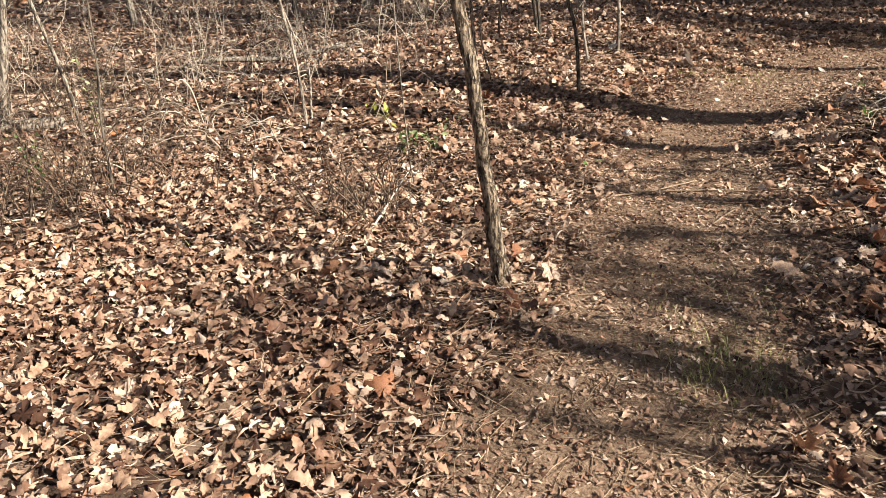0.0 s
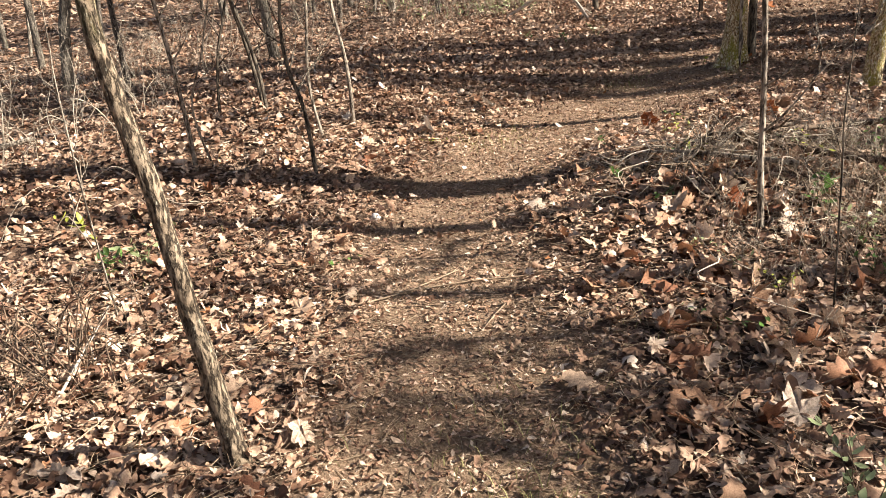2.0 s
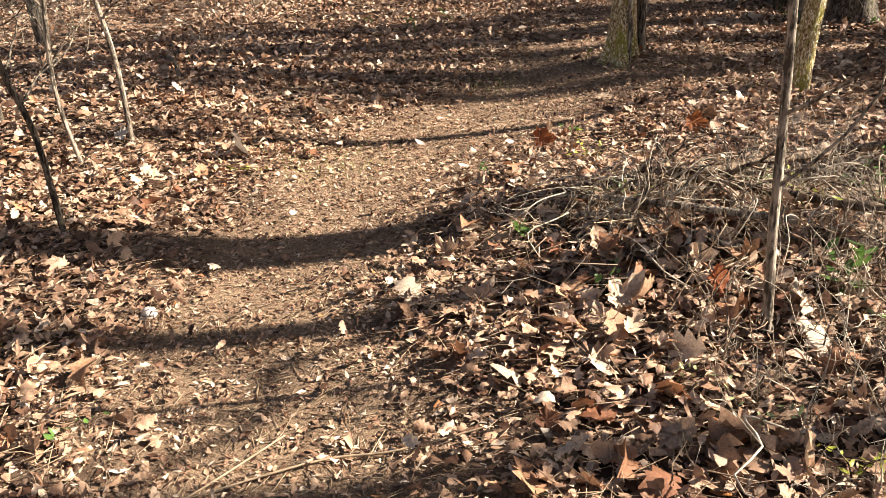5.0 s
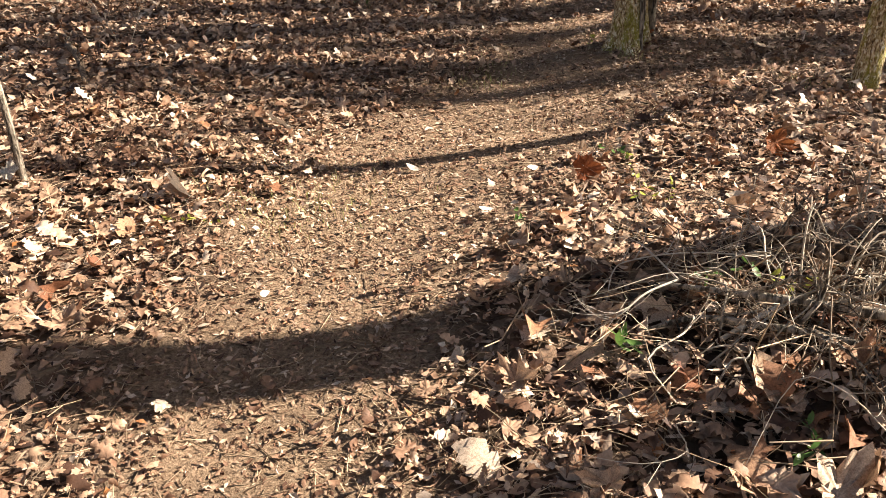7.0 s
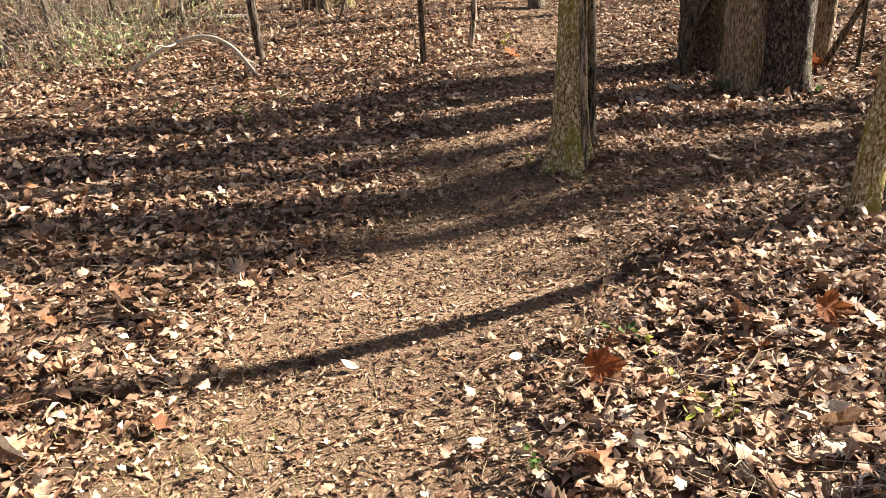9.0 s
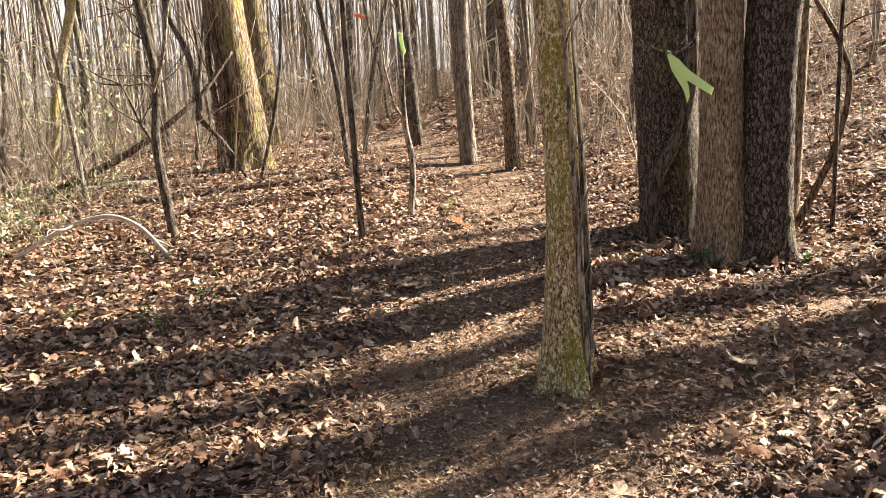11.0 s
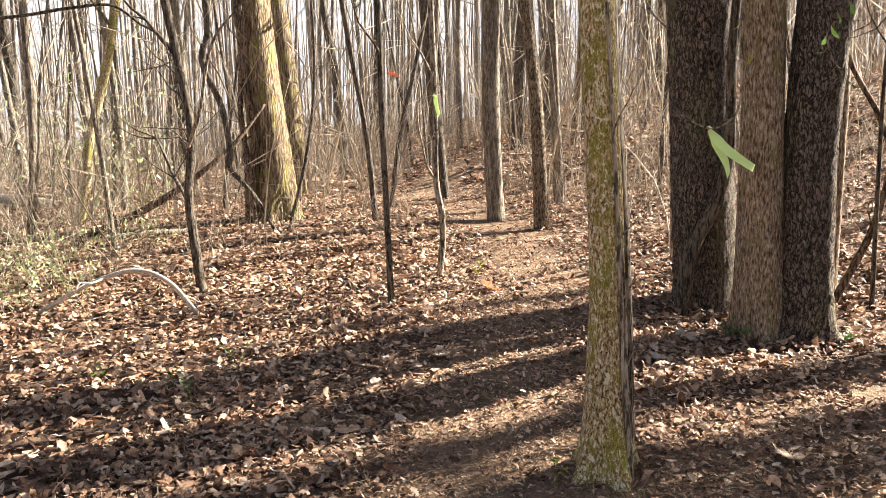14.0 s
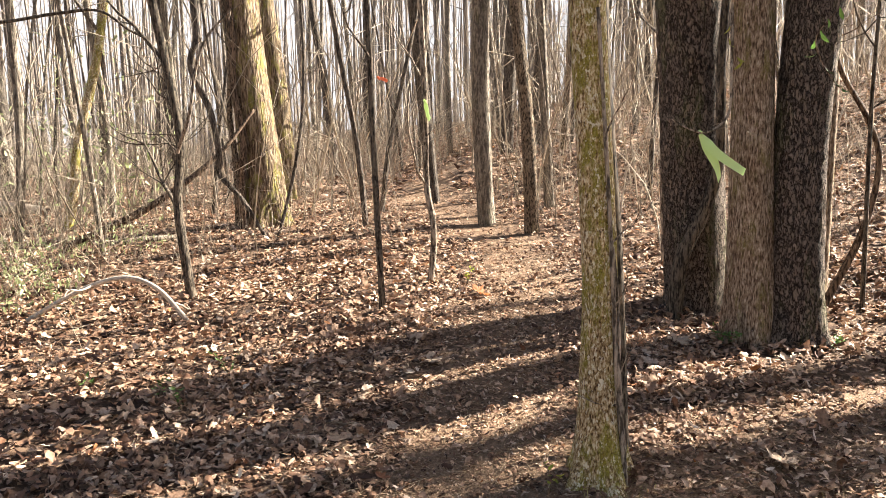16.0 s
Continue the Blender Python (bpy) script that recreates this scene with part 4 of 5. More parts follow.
def star_leaf(r, cup, wave):
    """A broad five-lobed leaf with a stalk, about a metre across."""
    out = []
    for lobe, (a, reach) in enumerate([(-128, 0.38), (-66, 0.55), (0, 0.66), (66, 0.55), (128, 0.38)]):
        reach *= r.uniform(0.72, 1.15)
        a += r.normal(0, 7)
        for da, f in ((-25, 0.66), (-16, r.uniform(0.74, 0.86)), (-9, 0.78), (r.normal(0, 3), 1.0), (9, 0.78), (16, r.uniform(0.74, 0.86))):
            t = radians(a + da)
            out.append((reach * f * math.cos(t), reach * f * math.sin(t)))
        t = radians(a + 36)
        out.append((r.uniform(0.26, 0.36) * math.cos(t), 0.32 * math.sin(t)))
    o = np.array(out)
    d = np.hypot(o[:, 0], o[:, 1])
    z = cup * d**2 + r.normal(0, wave, len(o)) * d / 0.5
    inner = np.c_[o * 0.4, cup * (d * 0.4) ** 2 + r.normal(0, wave * 0.4, len(o))]
    v = np.vstack([[0, 0, 0.0], inner, np.c_[o, z]])
    n = len(o)
    t = np.array([[0, 1 + k, 1 + (k + 1) % n] for k in range(n)])
    q = np.array([[1 + k, 1 + n + k, 1 + n + (k + 1) % n, 1 + (k + 1) % n] for k in range(n)])
    return v, q, t


OAK = [0.015, 0.2, 0.14, 0.3, 0.19, 0.34, 0.21, 0.24, 0.02]
OAK_LIGHT = [0.03, 0.2, 0.16, 0.31, 0.22, 0.25, 0.03]
OVAL = [0.02, 0.17, 0.24, 0.2, 0.02]
CRUMB = [0.24, 0.14]


def patterns_of(widths, count, wave):
    made = [strip_leaf(widths, rng, rng.normal(0.08, 0.4), rng.normal(0.0, 0.2), wave) for _ in range(count)]
    return np.stack([m[0] for m in made]), made[0][1]


def stars_of(count):
    made = [star_leaf(rng, rng.normal(0.2, 0.45), 0.06) for _ in range(count)]
    q = made[0][1]
    t = made[0][2]
    return np.stack([m[0] for m in made]), q, t


def scatter(shape, pats, faces, x, y, size, lift, tilt, tris=None):
    """Lays one leaf at each place, turned, tilted and curled its own way."""
    n = len(x)
    if not n:
        return
    yaw, ax = rng.uniform(0, 2 * np.pi, n), rng.uniform(0, 2 * np.pi, n)
    lean = np.abs(rng.normal(0, tilt, n))
    steep = rng.random(n) < 0.05
    lean[steep] = rng.uniform(0.8, 1.5, steep.sum())
    size = size * (0.72 + 0.28 * smooth(0.4, 1.1, off_line(x, y, TRAIL) + rng.normal(0, 0.12, n)))
    v = pats[rng.integers(0, len(pats), n)] * size[:, None, None]
    flip = np.where(rng.random(n) < 0.5, 1, -1)
    v = v * np.stack([np.ones(n), flip, flip], -1)[:, None]
    c, s = np.cos(yaw)[:, None], np.sin(yaw)[:, None]
    v = np.stack([c * v[..., 0] - s * v[..., 1], s * v[..., 0] + c * v[..., 1], v[..., 2]], -1)
    k = np.stack([np.cos(ax), np.sin(ax), np.zeros(n)], -1)[:, None]
    cl, sl = np.cos(lean)[:, None, None], np.sin(lean)[:, None, None]
    v = v * cl + np.cross(np.broadcast_to(k, v.shape), v) * sl + k * (v * k).sum(-1, keepdims=True) * (1 - cl)
    low = np.minimum(v[..., 2].min(1), 0) * 0.75
    v = v + np.stack([x, y, floor_at(x, y) + lift * rng.random(n) - low], -1)[:, None]
    m = v.shape[1]
    q = (faces[None] + m * np.arange(n)[:, None, None]).reshape(-1, 4)
    t = (tris[None] + m * np.arange(n)[:, None, None]).reshape(-1, 3) if tris is not None else None
    shape.add(v.reshape(-1, 3), q, t)


VIEWED = [(4.6, -5.4), (3.0, -4.2), (1.5, -2.2), (0.2, 0.3), (0.1, 3.6)]


def strewn(box, density, test):
    """Random places in a box (x0, y0, x1, y1) at a density a square metre, where test allows."""
    x0, y0, x1, y1 = box
    n = int((x1 - x0) * (y1 - y0) * density)
    x, y = rng.uniform(x0, x1, n), rng.uniform(y0, y1, n)
    ok = test(x, y) & (rng.random(n) < 1 - 0.955 * trodden(x, y) ** 0.8)
    patchy = 0.68 + 0.32 * np.sin(2.3 * x + 1.7 * np.sin(1.3 * y)) * np.sin(2.9 * y + 0.4)
    ok &= rng.random(n) < patchy + 0.25
    return x[ok], y[ok]


litter = tagged(new("leaf_litter"), "thick bed of dry brown oak and sycamore leaves on the forest floor", "leaf litter", kind="stuff")
bed = Shape()
oak, oak_f = patterns_of(OAK, 40, 0.055)
oak_l, oak_lf = patterns_of(OAK_LIGHT, 40, 0.06)
oval, oval_f = patterns_of(OVAL, 40, 0.05)
roll, roll_f = patterns_of([0.015, 0.08, 0.065, 0.01], 40, 0.03)
simple, simple_f = patterns_of([0.03, 0.25, 0.05], 30, 0.05)
lobed, lobed_f = patterns_of([0.03, 0.28, 0.17, 0.27, 0.03], 40, 0.06)
crumb, crumb_f = patterns_of(CRUMB, 20, 0.05)
star, star_q, star_t = stars_of(14)
FIRST_LOOK = [(3.4, -5.9), (1.9, -5.9), (0.4, -5.0)]


def ahead(x, y):
    """The ground that lies before the start of the walk; behind it the litter is thin."""
    return ((5.2 - x) * 0.89 + (y + 6.25) * 0.46 > 1.0) | (rng.random(np.shape(x)) < 0.15)


def close_by(x, y):
    return (off_line(x, y, VIEWED) < 2.15) | (off_line(x, y, FIRST_LOOK) < 1.3)


near_test = lambda x, y: close_by(x, y) & ahead(x, y)
mid_test = lambda x, y: ~close_by(x, y) & (off_line(x, y, VIEWED) < 5.2) & ahead(x, y)
NEAR_BOX, MID_BOX = (-2.6, -8, 7, 6.2), (-5.4, -10.5, 9.5, 9.2)
for pats, faces, dens, lo, hi in ((oak, oak_f, 170, 0.04, 0.1), (oval, oval_f, 260, 0.022, 0.06), (oak_l, oak_lf, 250, 0.028, 0.07), (roll, roll_f, 260, 0.03, 0.09)):
    x, y = strewn(NEAR_BOX, dens, near_test)
    scatter(bed, pats, faces, x, y, rng.uniform(lo, hi, len(x)), 0.045, 0.4)
x, y = strewn(NEAR_BOX, 260, near_test)
scatter(bed, simple, simple_f, x, y, rng.uniform(0.045, 0.09, len(x)), 0.012, 0.16)
x, y = strewn(NEAR_BOX, 14, near_test)
scatter(bed, star, star_q, x, y, rng.uniform(0.08, 0.15, len(x)), 0.04, 0.4, star_t)
for pats, faces, dens, lo, hi in ((lobed, lobed_f, 170, 0.05, 0.105), (oval, oval_f, 130, 0.03, 0.07), (simple, simple_f, 190, 0.035, 0.085)):
    x, y = strewn(MID_BOX, dens, mid_test)
    scatter(bed, pats, faces, x, y, rng.uniform(lo, hi, len(x)), 0.045, 0.4)
x, y = strewn((-11, -14, 10, 17), 185, lambda x, y: (off_line(x, y, VIEWED) >= 5) & (off_line(x, y, VIEWED) < 12) & (y + 0.2 * x > -9) & ((y > 0.8 * x - 3) | (x < 0)))
scatter(bed, simple, simple_f, x, y, rng.uniform(0.05, 0.115, len(x)), 0.03, 0.28)
x, y = strewn((-28, -8, 18, 42), 46, lambda x, y: (off_line(x, y, VIEWED) >= 11.5) & ((y > 8) | (x < -6)))
scatter(bed, crumb, crumb_f, x, y, rng.uniform(0.08, 0.2, len(x)), 0.03, 0.3)


def debris(dens, test, lo, hi, box, pats=simple, faces=simple_f):
    x0, y0, x1, y1 = box
    n = int((x1 - x0) * (y1 - y0) * dens)
    x, y = rng.uniform(x0, x1, n), rng.uniform(y0, y1, n)
    ok = test(x, y)
    scatter(bed, pats, faces, x[ok], y[ok], rng.uniform(lo, hi, ok.sum()), 0.006, 0.35)


debris(1500, lambda x, y: (off_line(x, y, TRAIL) < 1.1) & (off_line(x, y, VIEWED) < 2.6), 0.009, 0.024, (-1, -6.5, 6, 6), crumb, crumb_f)
debris(800, lambda x, y: (trodden(x, y) > 0.1) & (off_line(x, y, VIEWED) < 3.2), 0.02, 0.055, (-1, -6.5, 6, 7))
debris(380, near_test, 0.02, 0.05, NEAR_BOX)
tagged(part("leaf_bed", bed, MAT_LEAF, litter), kind="stuff")

# straw, needles and small twigs lying about
straw = Shape()
for _ in range(8500):
    u = rng.random()
    k = rng.integers(0, len(VIEWED) - 1)
    x = VIEWED[k][0] * (1 - u) + VIEWED[k + 1][0] * u + rng.normal(0, 1.1)
    y = VIEWED[k][1] * (1 - u) + VIEWED[k + 1][1] * u + rng.normal(0, 1.1)
    a, half = rng.uniform(0, 6.28), rng.uniform(0.02, 0.09) * (2.2 if rng.random() < 0.06 else 1)
    on = float(trodden(x, y))
    z = float(floor_at(x, y)) + 0.006 + (1 - on) * rng.uniform(0.02, 0.06)
    w, r0 = np.array([math.cos(a), math.sin(a), rng.normal(0, 0.12 * (1 - 0.8 * on))]), rng.uniform(0.0008, 0.0022)
    c = np.array([x, y, z])
    straw.tube(np.array([c - w * half, c + rng.normal(0, 0.1, 3) * half * np.array([1, 1, 0.3]), c + w * half]), [r0, r0, r0 * 0.6], 3)
tagged(part("straw", straw, MAT_STRAW), "scattered dry straw, needles and small twigs", "straw", kind="stuff")

# single leaves that can be picked out beside the trail
one_leaf = []
for k in range(8):
    v, q = strip_leaf(OAK, rng, rng.normal(0.15, 0.35), rng.normal(0.05, 0.15), 0.04)
    one_leaf.append(mesh_of("leaf", v, q, None, MAT_LEAF_ONE))
for k in range(5):
    v, q, t = star_leaf(rng, rng.normal(0.4, 0.6), 0.08)
    one_leaf.append(mesh_of("leaf", v, q, t, MAT_LEAF_ONE))
made = 0
while made < 300:
    k, u = rng.integers(0, len(VIEWED) - 1), rng.random()
    on_bank = made % 3 == 0
    x = VIEWED[k][0] * (1 - u) + VIEWED[k + 1][0] * u + rng.normal(0, 1.0)
    y = VIEWED[k][1] * (1 - u) + VIEWED[k + 1][1] * u + rng.normal(0, 1.0)
    if on_bank:
        cx, cy = ((2.2, -1.0), (2.9, -2.0), (3.4, -2.7))[made // 3 % 3]
        x, y = cx + rng.normal(0, 0.4), cy + rng.normal(0, 0.4)
    if rng.random() < 1.3 * float(trodden(x, y)):
        continue
    ob = new("leaf", one_leaf[rng.integers(0, len(one_leaf))])
    ob.parent = litter
    size = rng.uniform(0.11, 0.19) if on_bank else rng.uniform(0.08, 0.14)
    m = pose(x, y, float(floor_at(x, y)) + 0.045, rng.normal(0, 30), rng.normal(0, 30), rng.uniform(0, 360))
    ob.matrix_basis = m @ Matrix.Diagonal((size, size, size, 1))
    made += 1


def fallen_leaf(label, x, y, size, mat, tilt=(0, 0), turn=0.0, kind="star", lift=0.05, seed=1):
    """One leaf that stands out, with its stalk."""
    r = np.random.default_rng(seed)
    if kind == "star":
        v, q, t = star_leaf(r, 0.25, 0.05)
        me = mesh_of("fallen_leaf", v, q, t, mat)
    else:
        v, q = strip_leaf(OAK if kind == "oak" else OVAL, r, 0.25, 0.15, 0.03)
        me = mesh_of("fallen_leaf", v, q, None, mat)
    ob = tagged(new("fallen_leaf", me), label, "leaf")
    ob.matrix_basis = pose(x, y, float(floor_at(x, y)) + lift, tilt[0], tilt[1], turn) @ Matrix.Diagonal((size, size, size, 1))
    stalk = Shape()
    stalk.tube(np.array([[-0.1, 0, 0], [-0.4, 0.03, 0.03], [-0.7, -0.02, 0.0]]), [0.012, 0.01, 0.008], 4)
    part("stalk", stalk, MAT_STRAW, ob)
    return ob


fallen_leaf("upright rust-orange sycamore leaf beside the trail", 1.165, 0.28, 0.18, MAT_LEAF_ORANGE, (72, 0), 30, lift=0.09, seed=1)
fallen_leaf("rust-orange sycamore leaf lying on the bank", 1.93, 0.78, 0.18, MAT_LEAF_ORANGE, (55, 10), 20, lift=0.08, seed=2)
fallen_leaf("rust-brown leaf standing in the litter", 2.62, -1.28, 0.15, MAT_LEAF_ORANGE, (70, 0), 60, lift=0.08, seed=12)
fallen_leaf("bleached white leaf lying among saplings", -1.29, -0.855, 0.15, MAT_LEAF_PALE, (25, -20), 40, lift=0.07, seed=3)
fallen_leaf("pale curled leaf standing in the grass", -0.565, -0.52, 0.24, MAT_LEAF_PALE, (30, 50), 110, "oak", 0.09, 4)
fallen_leaf("pale tan leaf lying on dry litter", -0.685, 0.47, 0.19, MAT_LEAF_PALE, (40, 10), 150, lift=0.08, seed=5)
fallen_leaf("pale tan curled leaf on dry litter", -0.83, 0.42, 0.15, MAT_LEAF_TAN, (20, 60), 80, "oak", 0.08, 6)
fallen_leaf("tan sycamore leaf flat on the trail", 0.93, 1.84, 0.18, MAT_LEAF_TAN, (8, 6), 20, lift=0.03, seed=7)
fallen_leaf("small white leaf on the trail", 0.2, 0.39, 0.075, MAT_LEAF_PALE, (20, 25), 10, "oval", 0.03, 8)
fallen_leaf("small white leaf on the trail", 0.83, 0.5, 0.07, MAT_LEAF_PALE, (35, 10), 60, "oval", 0.03, 9)
fallen_leaf("small white leaf beside the trail", 0.82, -0.065, 0.07, MAT_LEAF_PALE, (20, 15), 40, "oval", 0.04, 21)
fallen_leaf("white leaf lying on the bank", 1.86, 0.10, 0.09, MAT_LEAF_PALE, (20, -15), 0, "oval", 0.07, 10)
fallen_leaf("small white leaf beside the trail", 0.28, -1.0, 0.06, MAT_LEAF_PALE, (50, 10), 90, "oval", 0.03, 11)
fallen_leaf("tan leaf lying on the shaded trail", -0.45, 4.38, 0.2, MAT_LEAF_TAN, (12, 8), 40, lift=0.04, seed=13)
fallen_leaf("orange leaf on the sunlit litter", -0.35, 6.15, 0.2, MAT_LEAF_ORANGE, (25, 8), 70, lift=0.06, seed=14)

fallen_leaf("rust-orange leaf propped against the dark trunk", 2.5, 6.22, 0.2, MAT_LEAF_ORANGE, (75, 0), 10, lift=0.1, seed=15)
fallen_leaf("bleached leaf at the foot of the clump", 1.87, 5.34, 0.19, MAT_LEAF_PALE, (20, 10), 140, lift=0.05, seed=16)
fallen_leaf("bleached curled leaf at the foot of the clump", 1.75, 5.47, 0.16, MAT_LEAF_PALE, (50, 10), 60, "oak", 0.06, 17)
fallen_leaf("tan leaf lying on the side trail", 1.63, 3.08, 0.19, MAT_LEAF_TAN, (12, 5), 100, lift=0.04, seed=18)
fallen_leaf("tan leaf lying before the grey trunk", 1.28, 5.07, 0.2, MAT_LEAF_TAN, (15, 5), 30, lift=0.05, seed=19)
fallen_leaf("rust-orange leaf at the foot of the mossy tree", 0.81, 2.88, 0.14, MAT_LEAF_ORANGE, (40, 10), 200, "oak", 0.05, 20)


# ---- twigs and branches on the ground ----
def lying(name, label, ctrl, radii, mat, side_twigs=0, seed=1, category="branch", rings=40):
    """A fallen branch through places given by x, y and height over the ground."""
    r = np.random.default_rng(seed)
    pts = np.array([(x, y, float(floor_at(x, y)) + h) for x, y, h in ctrl])
    line = curve_through(pts, rings)
    ob = tagged(new(name), label, category)
    ob.location = line[0]
    s = Shape()
    s.tube(line - line[0], radii, 9, ridged(seed, 7, 0.08))
    part("stem", s, mat, ob)
    for _ in range(side_twigs):
        k = r.integers(6, rings - 2)
        w = line[min(k + 3, rings - 1)] - line[k] 
        w = w / (np.linalg.norm(w) + 1e-6) + r.normal(0, 0.6, 3)
        tw = Shape()
        boughs(tw, line[k] - line[0], w + np.array([0, 0, 0.15]), r.uniform(0.12, 0.35), max(0.0012, radii[-1] * 0.6), r, 1, 4)
        part("twig", tw, mat, ob)
    return ob


lying("arched_branch", "pale arched dead branch with both ends on the ground", [(-4.3, 5.25, 0.0), (-3.85, 5.36, 0.25), (-3.44, 5.43, 0.38), (-3.15, 5.48, 0.29), (-2.9, 5.52, 0.0)],
      [0.024, 0.023, 0.021, 0.024], MAT_TWIG_PALE, 3, 301)
lying("fallen_branch", "crooked brown branch lying over the bank", [(1.86, -0.42, 0.03), (2.1, -0.5, 0.12), (2.36, -0.62, 0.14), (2.6, -0.3, 0.18), (2.97, 0.2, 0.2), (3.5, 0.75, 0.25)], [0.008, 0.013, 0.018, 0.02, 0.024], MAT_TWIG_BROWN, 5, 302)
lying("fallen_branch", "thick dark branch half buried in leaves", [(1.84, -0.22, 0.0), (1.94, -0.31, 0.04), (2.09, -0.5, 0.09), (2.3, -0.62, 0.11), (2.8, -0.6, 0.12), (3.4, -0.45, 0.16)], [0.014, 0.019, 0.021, 0.024], MAT_TWIG_BROWN, 3, 303)
lying("fallen_branch", "grey weathered branch resting on the bank", [(1.74, -0.78, 0.10), (2.02, -0.86, 0.11), (2.3, -0.88, 0.09), (2.8, -0.82, 0.1)], [0.006, 0.013, 0.016, 0.017], MAT_SAPLING, 3, 314)
lying("fallen_branch", "curved grey branch lying in leaves", [(1.72, -0.92, 0.01), (1.88, -0.91, 0.06), (2.09, -0.95, 0.07), (2.3, -0.96, 0.05), (2.7, -1.05, 0.06)], [0.006, 0.011, 0.013, 0.014], MAT_SAPLING, 3, 315)
lying("dead_twig", "pale crooked dead twig on the bank", [(1.80, -0.79, 0.12), (1.72, -0.89, 0.13), (1.66, -0.97, 0.1), (1.57, -0.99, 0.04)], [0.0042, 0.003, 0.0014], MAT_TWIG_PALE, 9, 304)
lying("dead_twig", "pale arching dead twig on the bank", [(1.58, -0.82, 0.01), (1.57, -0.71, 0.1), (1.63, -0.7, 0.14), (1.8, -0.65, 0.14), (2.05, -0.58, 0.09)], [0.0014, 0.002, 0.0025, 0.003], MAT_TWIG_PALE, 9, 305)
lying("dead_twig", "thin pale forked twig on the bank", [(1.80, -0.79, 0.12), (1.66, -0.62, 0.14), (1.56, -0.5, 0.13)], [0.0036, 0.0024, 0.0013], MAT_TWIG_PALE, 8, 306)
lying("dead_twig", "short splintered pale stick in leaves", [(1.96, -0.98, 0.03), (2.06, -0.93, 0.08), (2.14, -0.86, 0.1)], [0.007, 0.008, 0.004], MAT_TWIG_PALE, 1, 316)
lying("stick", "thin pale stick lying on the trail edge", [(1.45, -3.3, 0.03), (1.5, -3.15, 0.015), (1.56, -2.91, 0.012), (1.62, -2.55, 0.02)], [0.003, 0.0045, 0.003], MAT_STRAW, 1, 307)
lying("stick", "curved thin stick lying on the trail", [(1.55, -2.95, 0.02), (1.79, -2.6, 0.012), (1.99, -2.46, 0.015), (2.22, -2.26, 0.03)], [0.003, 0.0045, 0.003], MAT_STRAW, 1, 308)
lying("stick", "thin brown stick lying across the trail", [(1.65, -3.1, 0.015), (1.85, -2.92, 0.012), (1.94, -2.77, 0.012), (2.12, -2.64, 0.02)], [0.003, 0.004, 0.003], MAT_TWIG_BROWN, 0, 317)
lying("stick", "short bent stick on the trail", [(2.2, -3.0, 0.01), (2.15, -2.84, 0.015), (2.12, -2.71, 0.02)], [0.003, 0.004, 0.002], MAT_STRAW, 0, 318)
lying("stick", "grey stick leaning in the leaves", [(1.32, -4.72, 0.02), (1.0, -4.42, 0.08), (0.7, -4.13, 0.14)], [0.006, 0.007, 0.006], MAT_TWIG_PALE, 1, 309)
lying("fallen_log", "weathered fallen branch among the brush", [(-4.25, -4.55, 0.05), (-4.0, -4.18, 0.13), (-3.7, -3.5, 0.08), (-3.3, -2.9, 0.14)], [0.022, 0.03, 0.022], MAT_SAPLING, 6, 310, "log")
lying("fallen_log", "pale weathered log lying deep in the thicket", [(-11.4, 12.6, 0.12), (-10.2, 12.1, 0.16), (-9.0, 11.9, 0.1)], [0.09, 0.1, 0.08], MAT_TWIG_PALE, 2, 321, "log")
lying("fallen_log", "pale rotting log lying in leaf litter", [(-5.75, 8.5, 0.03), (-5.2, 8.75, 0.05), (-4.75, 9.05, 0.03)], [0.045, 0.05, 0.04], MAT_SAPLING, 1, 322, "log")
lying("fallen_log", "short grey log lying in the brush", [(-2.9, -6.8, 0.05), (-2.6, -6.3, 0.06), (-2.4, -5.9, 0.05)], [0.06, 0.062, 0.058], MAT_SAPLING, 0, 311, "log")
lying("fallen_branch", "leaning dead branch by the great tree", [(-5.9, 8.0, 0.05), (-5.0, 8.6, 0.5), (-4.3, 9.2, 1.1), (-3.9, 9.6, 1.7)], [0.05, 0.045, 0.03, 0.02], MAT_TWIG_BROWN, 4, 312)
lying("fallen_branch", "dark branch lying among the cluster", [(-3.2, 1.2, 0.05), (-2.4, 0.6, 0.12), (-1.9, 0.2, 0.1)], [0.03, 0.025, 0.015], MAT_TWIG_BROWN, 3, 313)

pile = Shape()
for _ in range(95):
    x, y = 2.3 + rng.normal(0, 0.4), -0.8 + rng.normal(0, 0.33)
    a, n = rng.uniform(0, 6.28), rng.uniform(0.05, 0.2)
    c = np.array([x, y, float(floor_at(x, y)) + rng.uniform(0.03, 0.14)])
    w = np.array([math.cos(a), math.sin(a), rng.normal(0.1, 0.5)]) * n
    r0 = rng.uniform(0.001, 0.0028)
    bend = rng.normal(0, 0.22, 3) * n
    pile.tube(np.array([c - w, c - w * 0.4 + bend, c + w * 0.3 - bend * 0.6, c + w * 0.7 + bend * 0.4, c + w]), [r0, r0, r0 * 0.5], 4)
    for _ in range(rng.integers(0, 4)):
        d = w * 0.5 + rng.normal(0, 0.5, 3) * n
        o = c + w * rng.uniform(-0.5, 0.7)
        pile.tube(np.array([o, o + d * 0.5 + rng.normal(0, 0.08, 3) * n, o + d]), [r0 * 0.7, r0 * 0.6, r0 * 0.3], 3)
tagged(part("twig_pile", pile, MAT_STRAW), "heap of pale broken twigs on the bank", "twigs", kind="stuff")


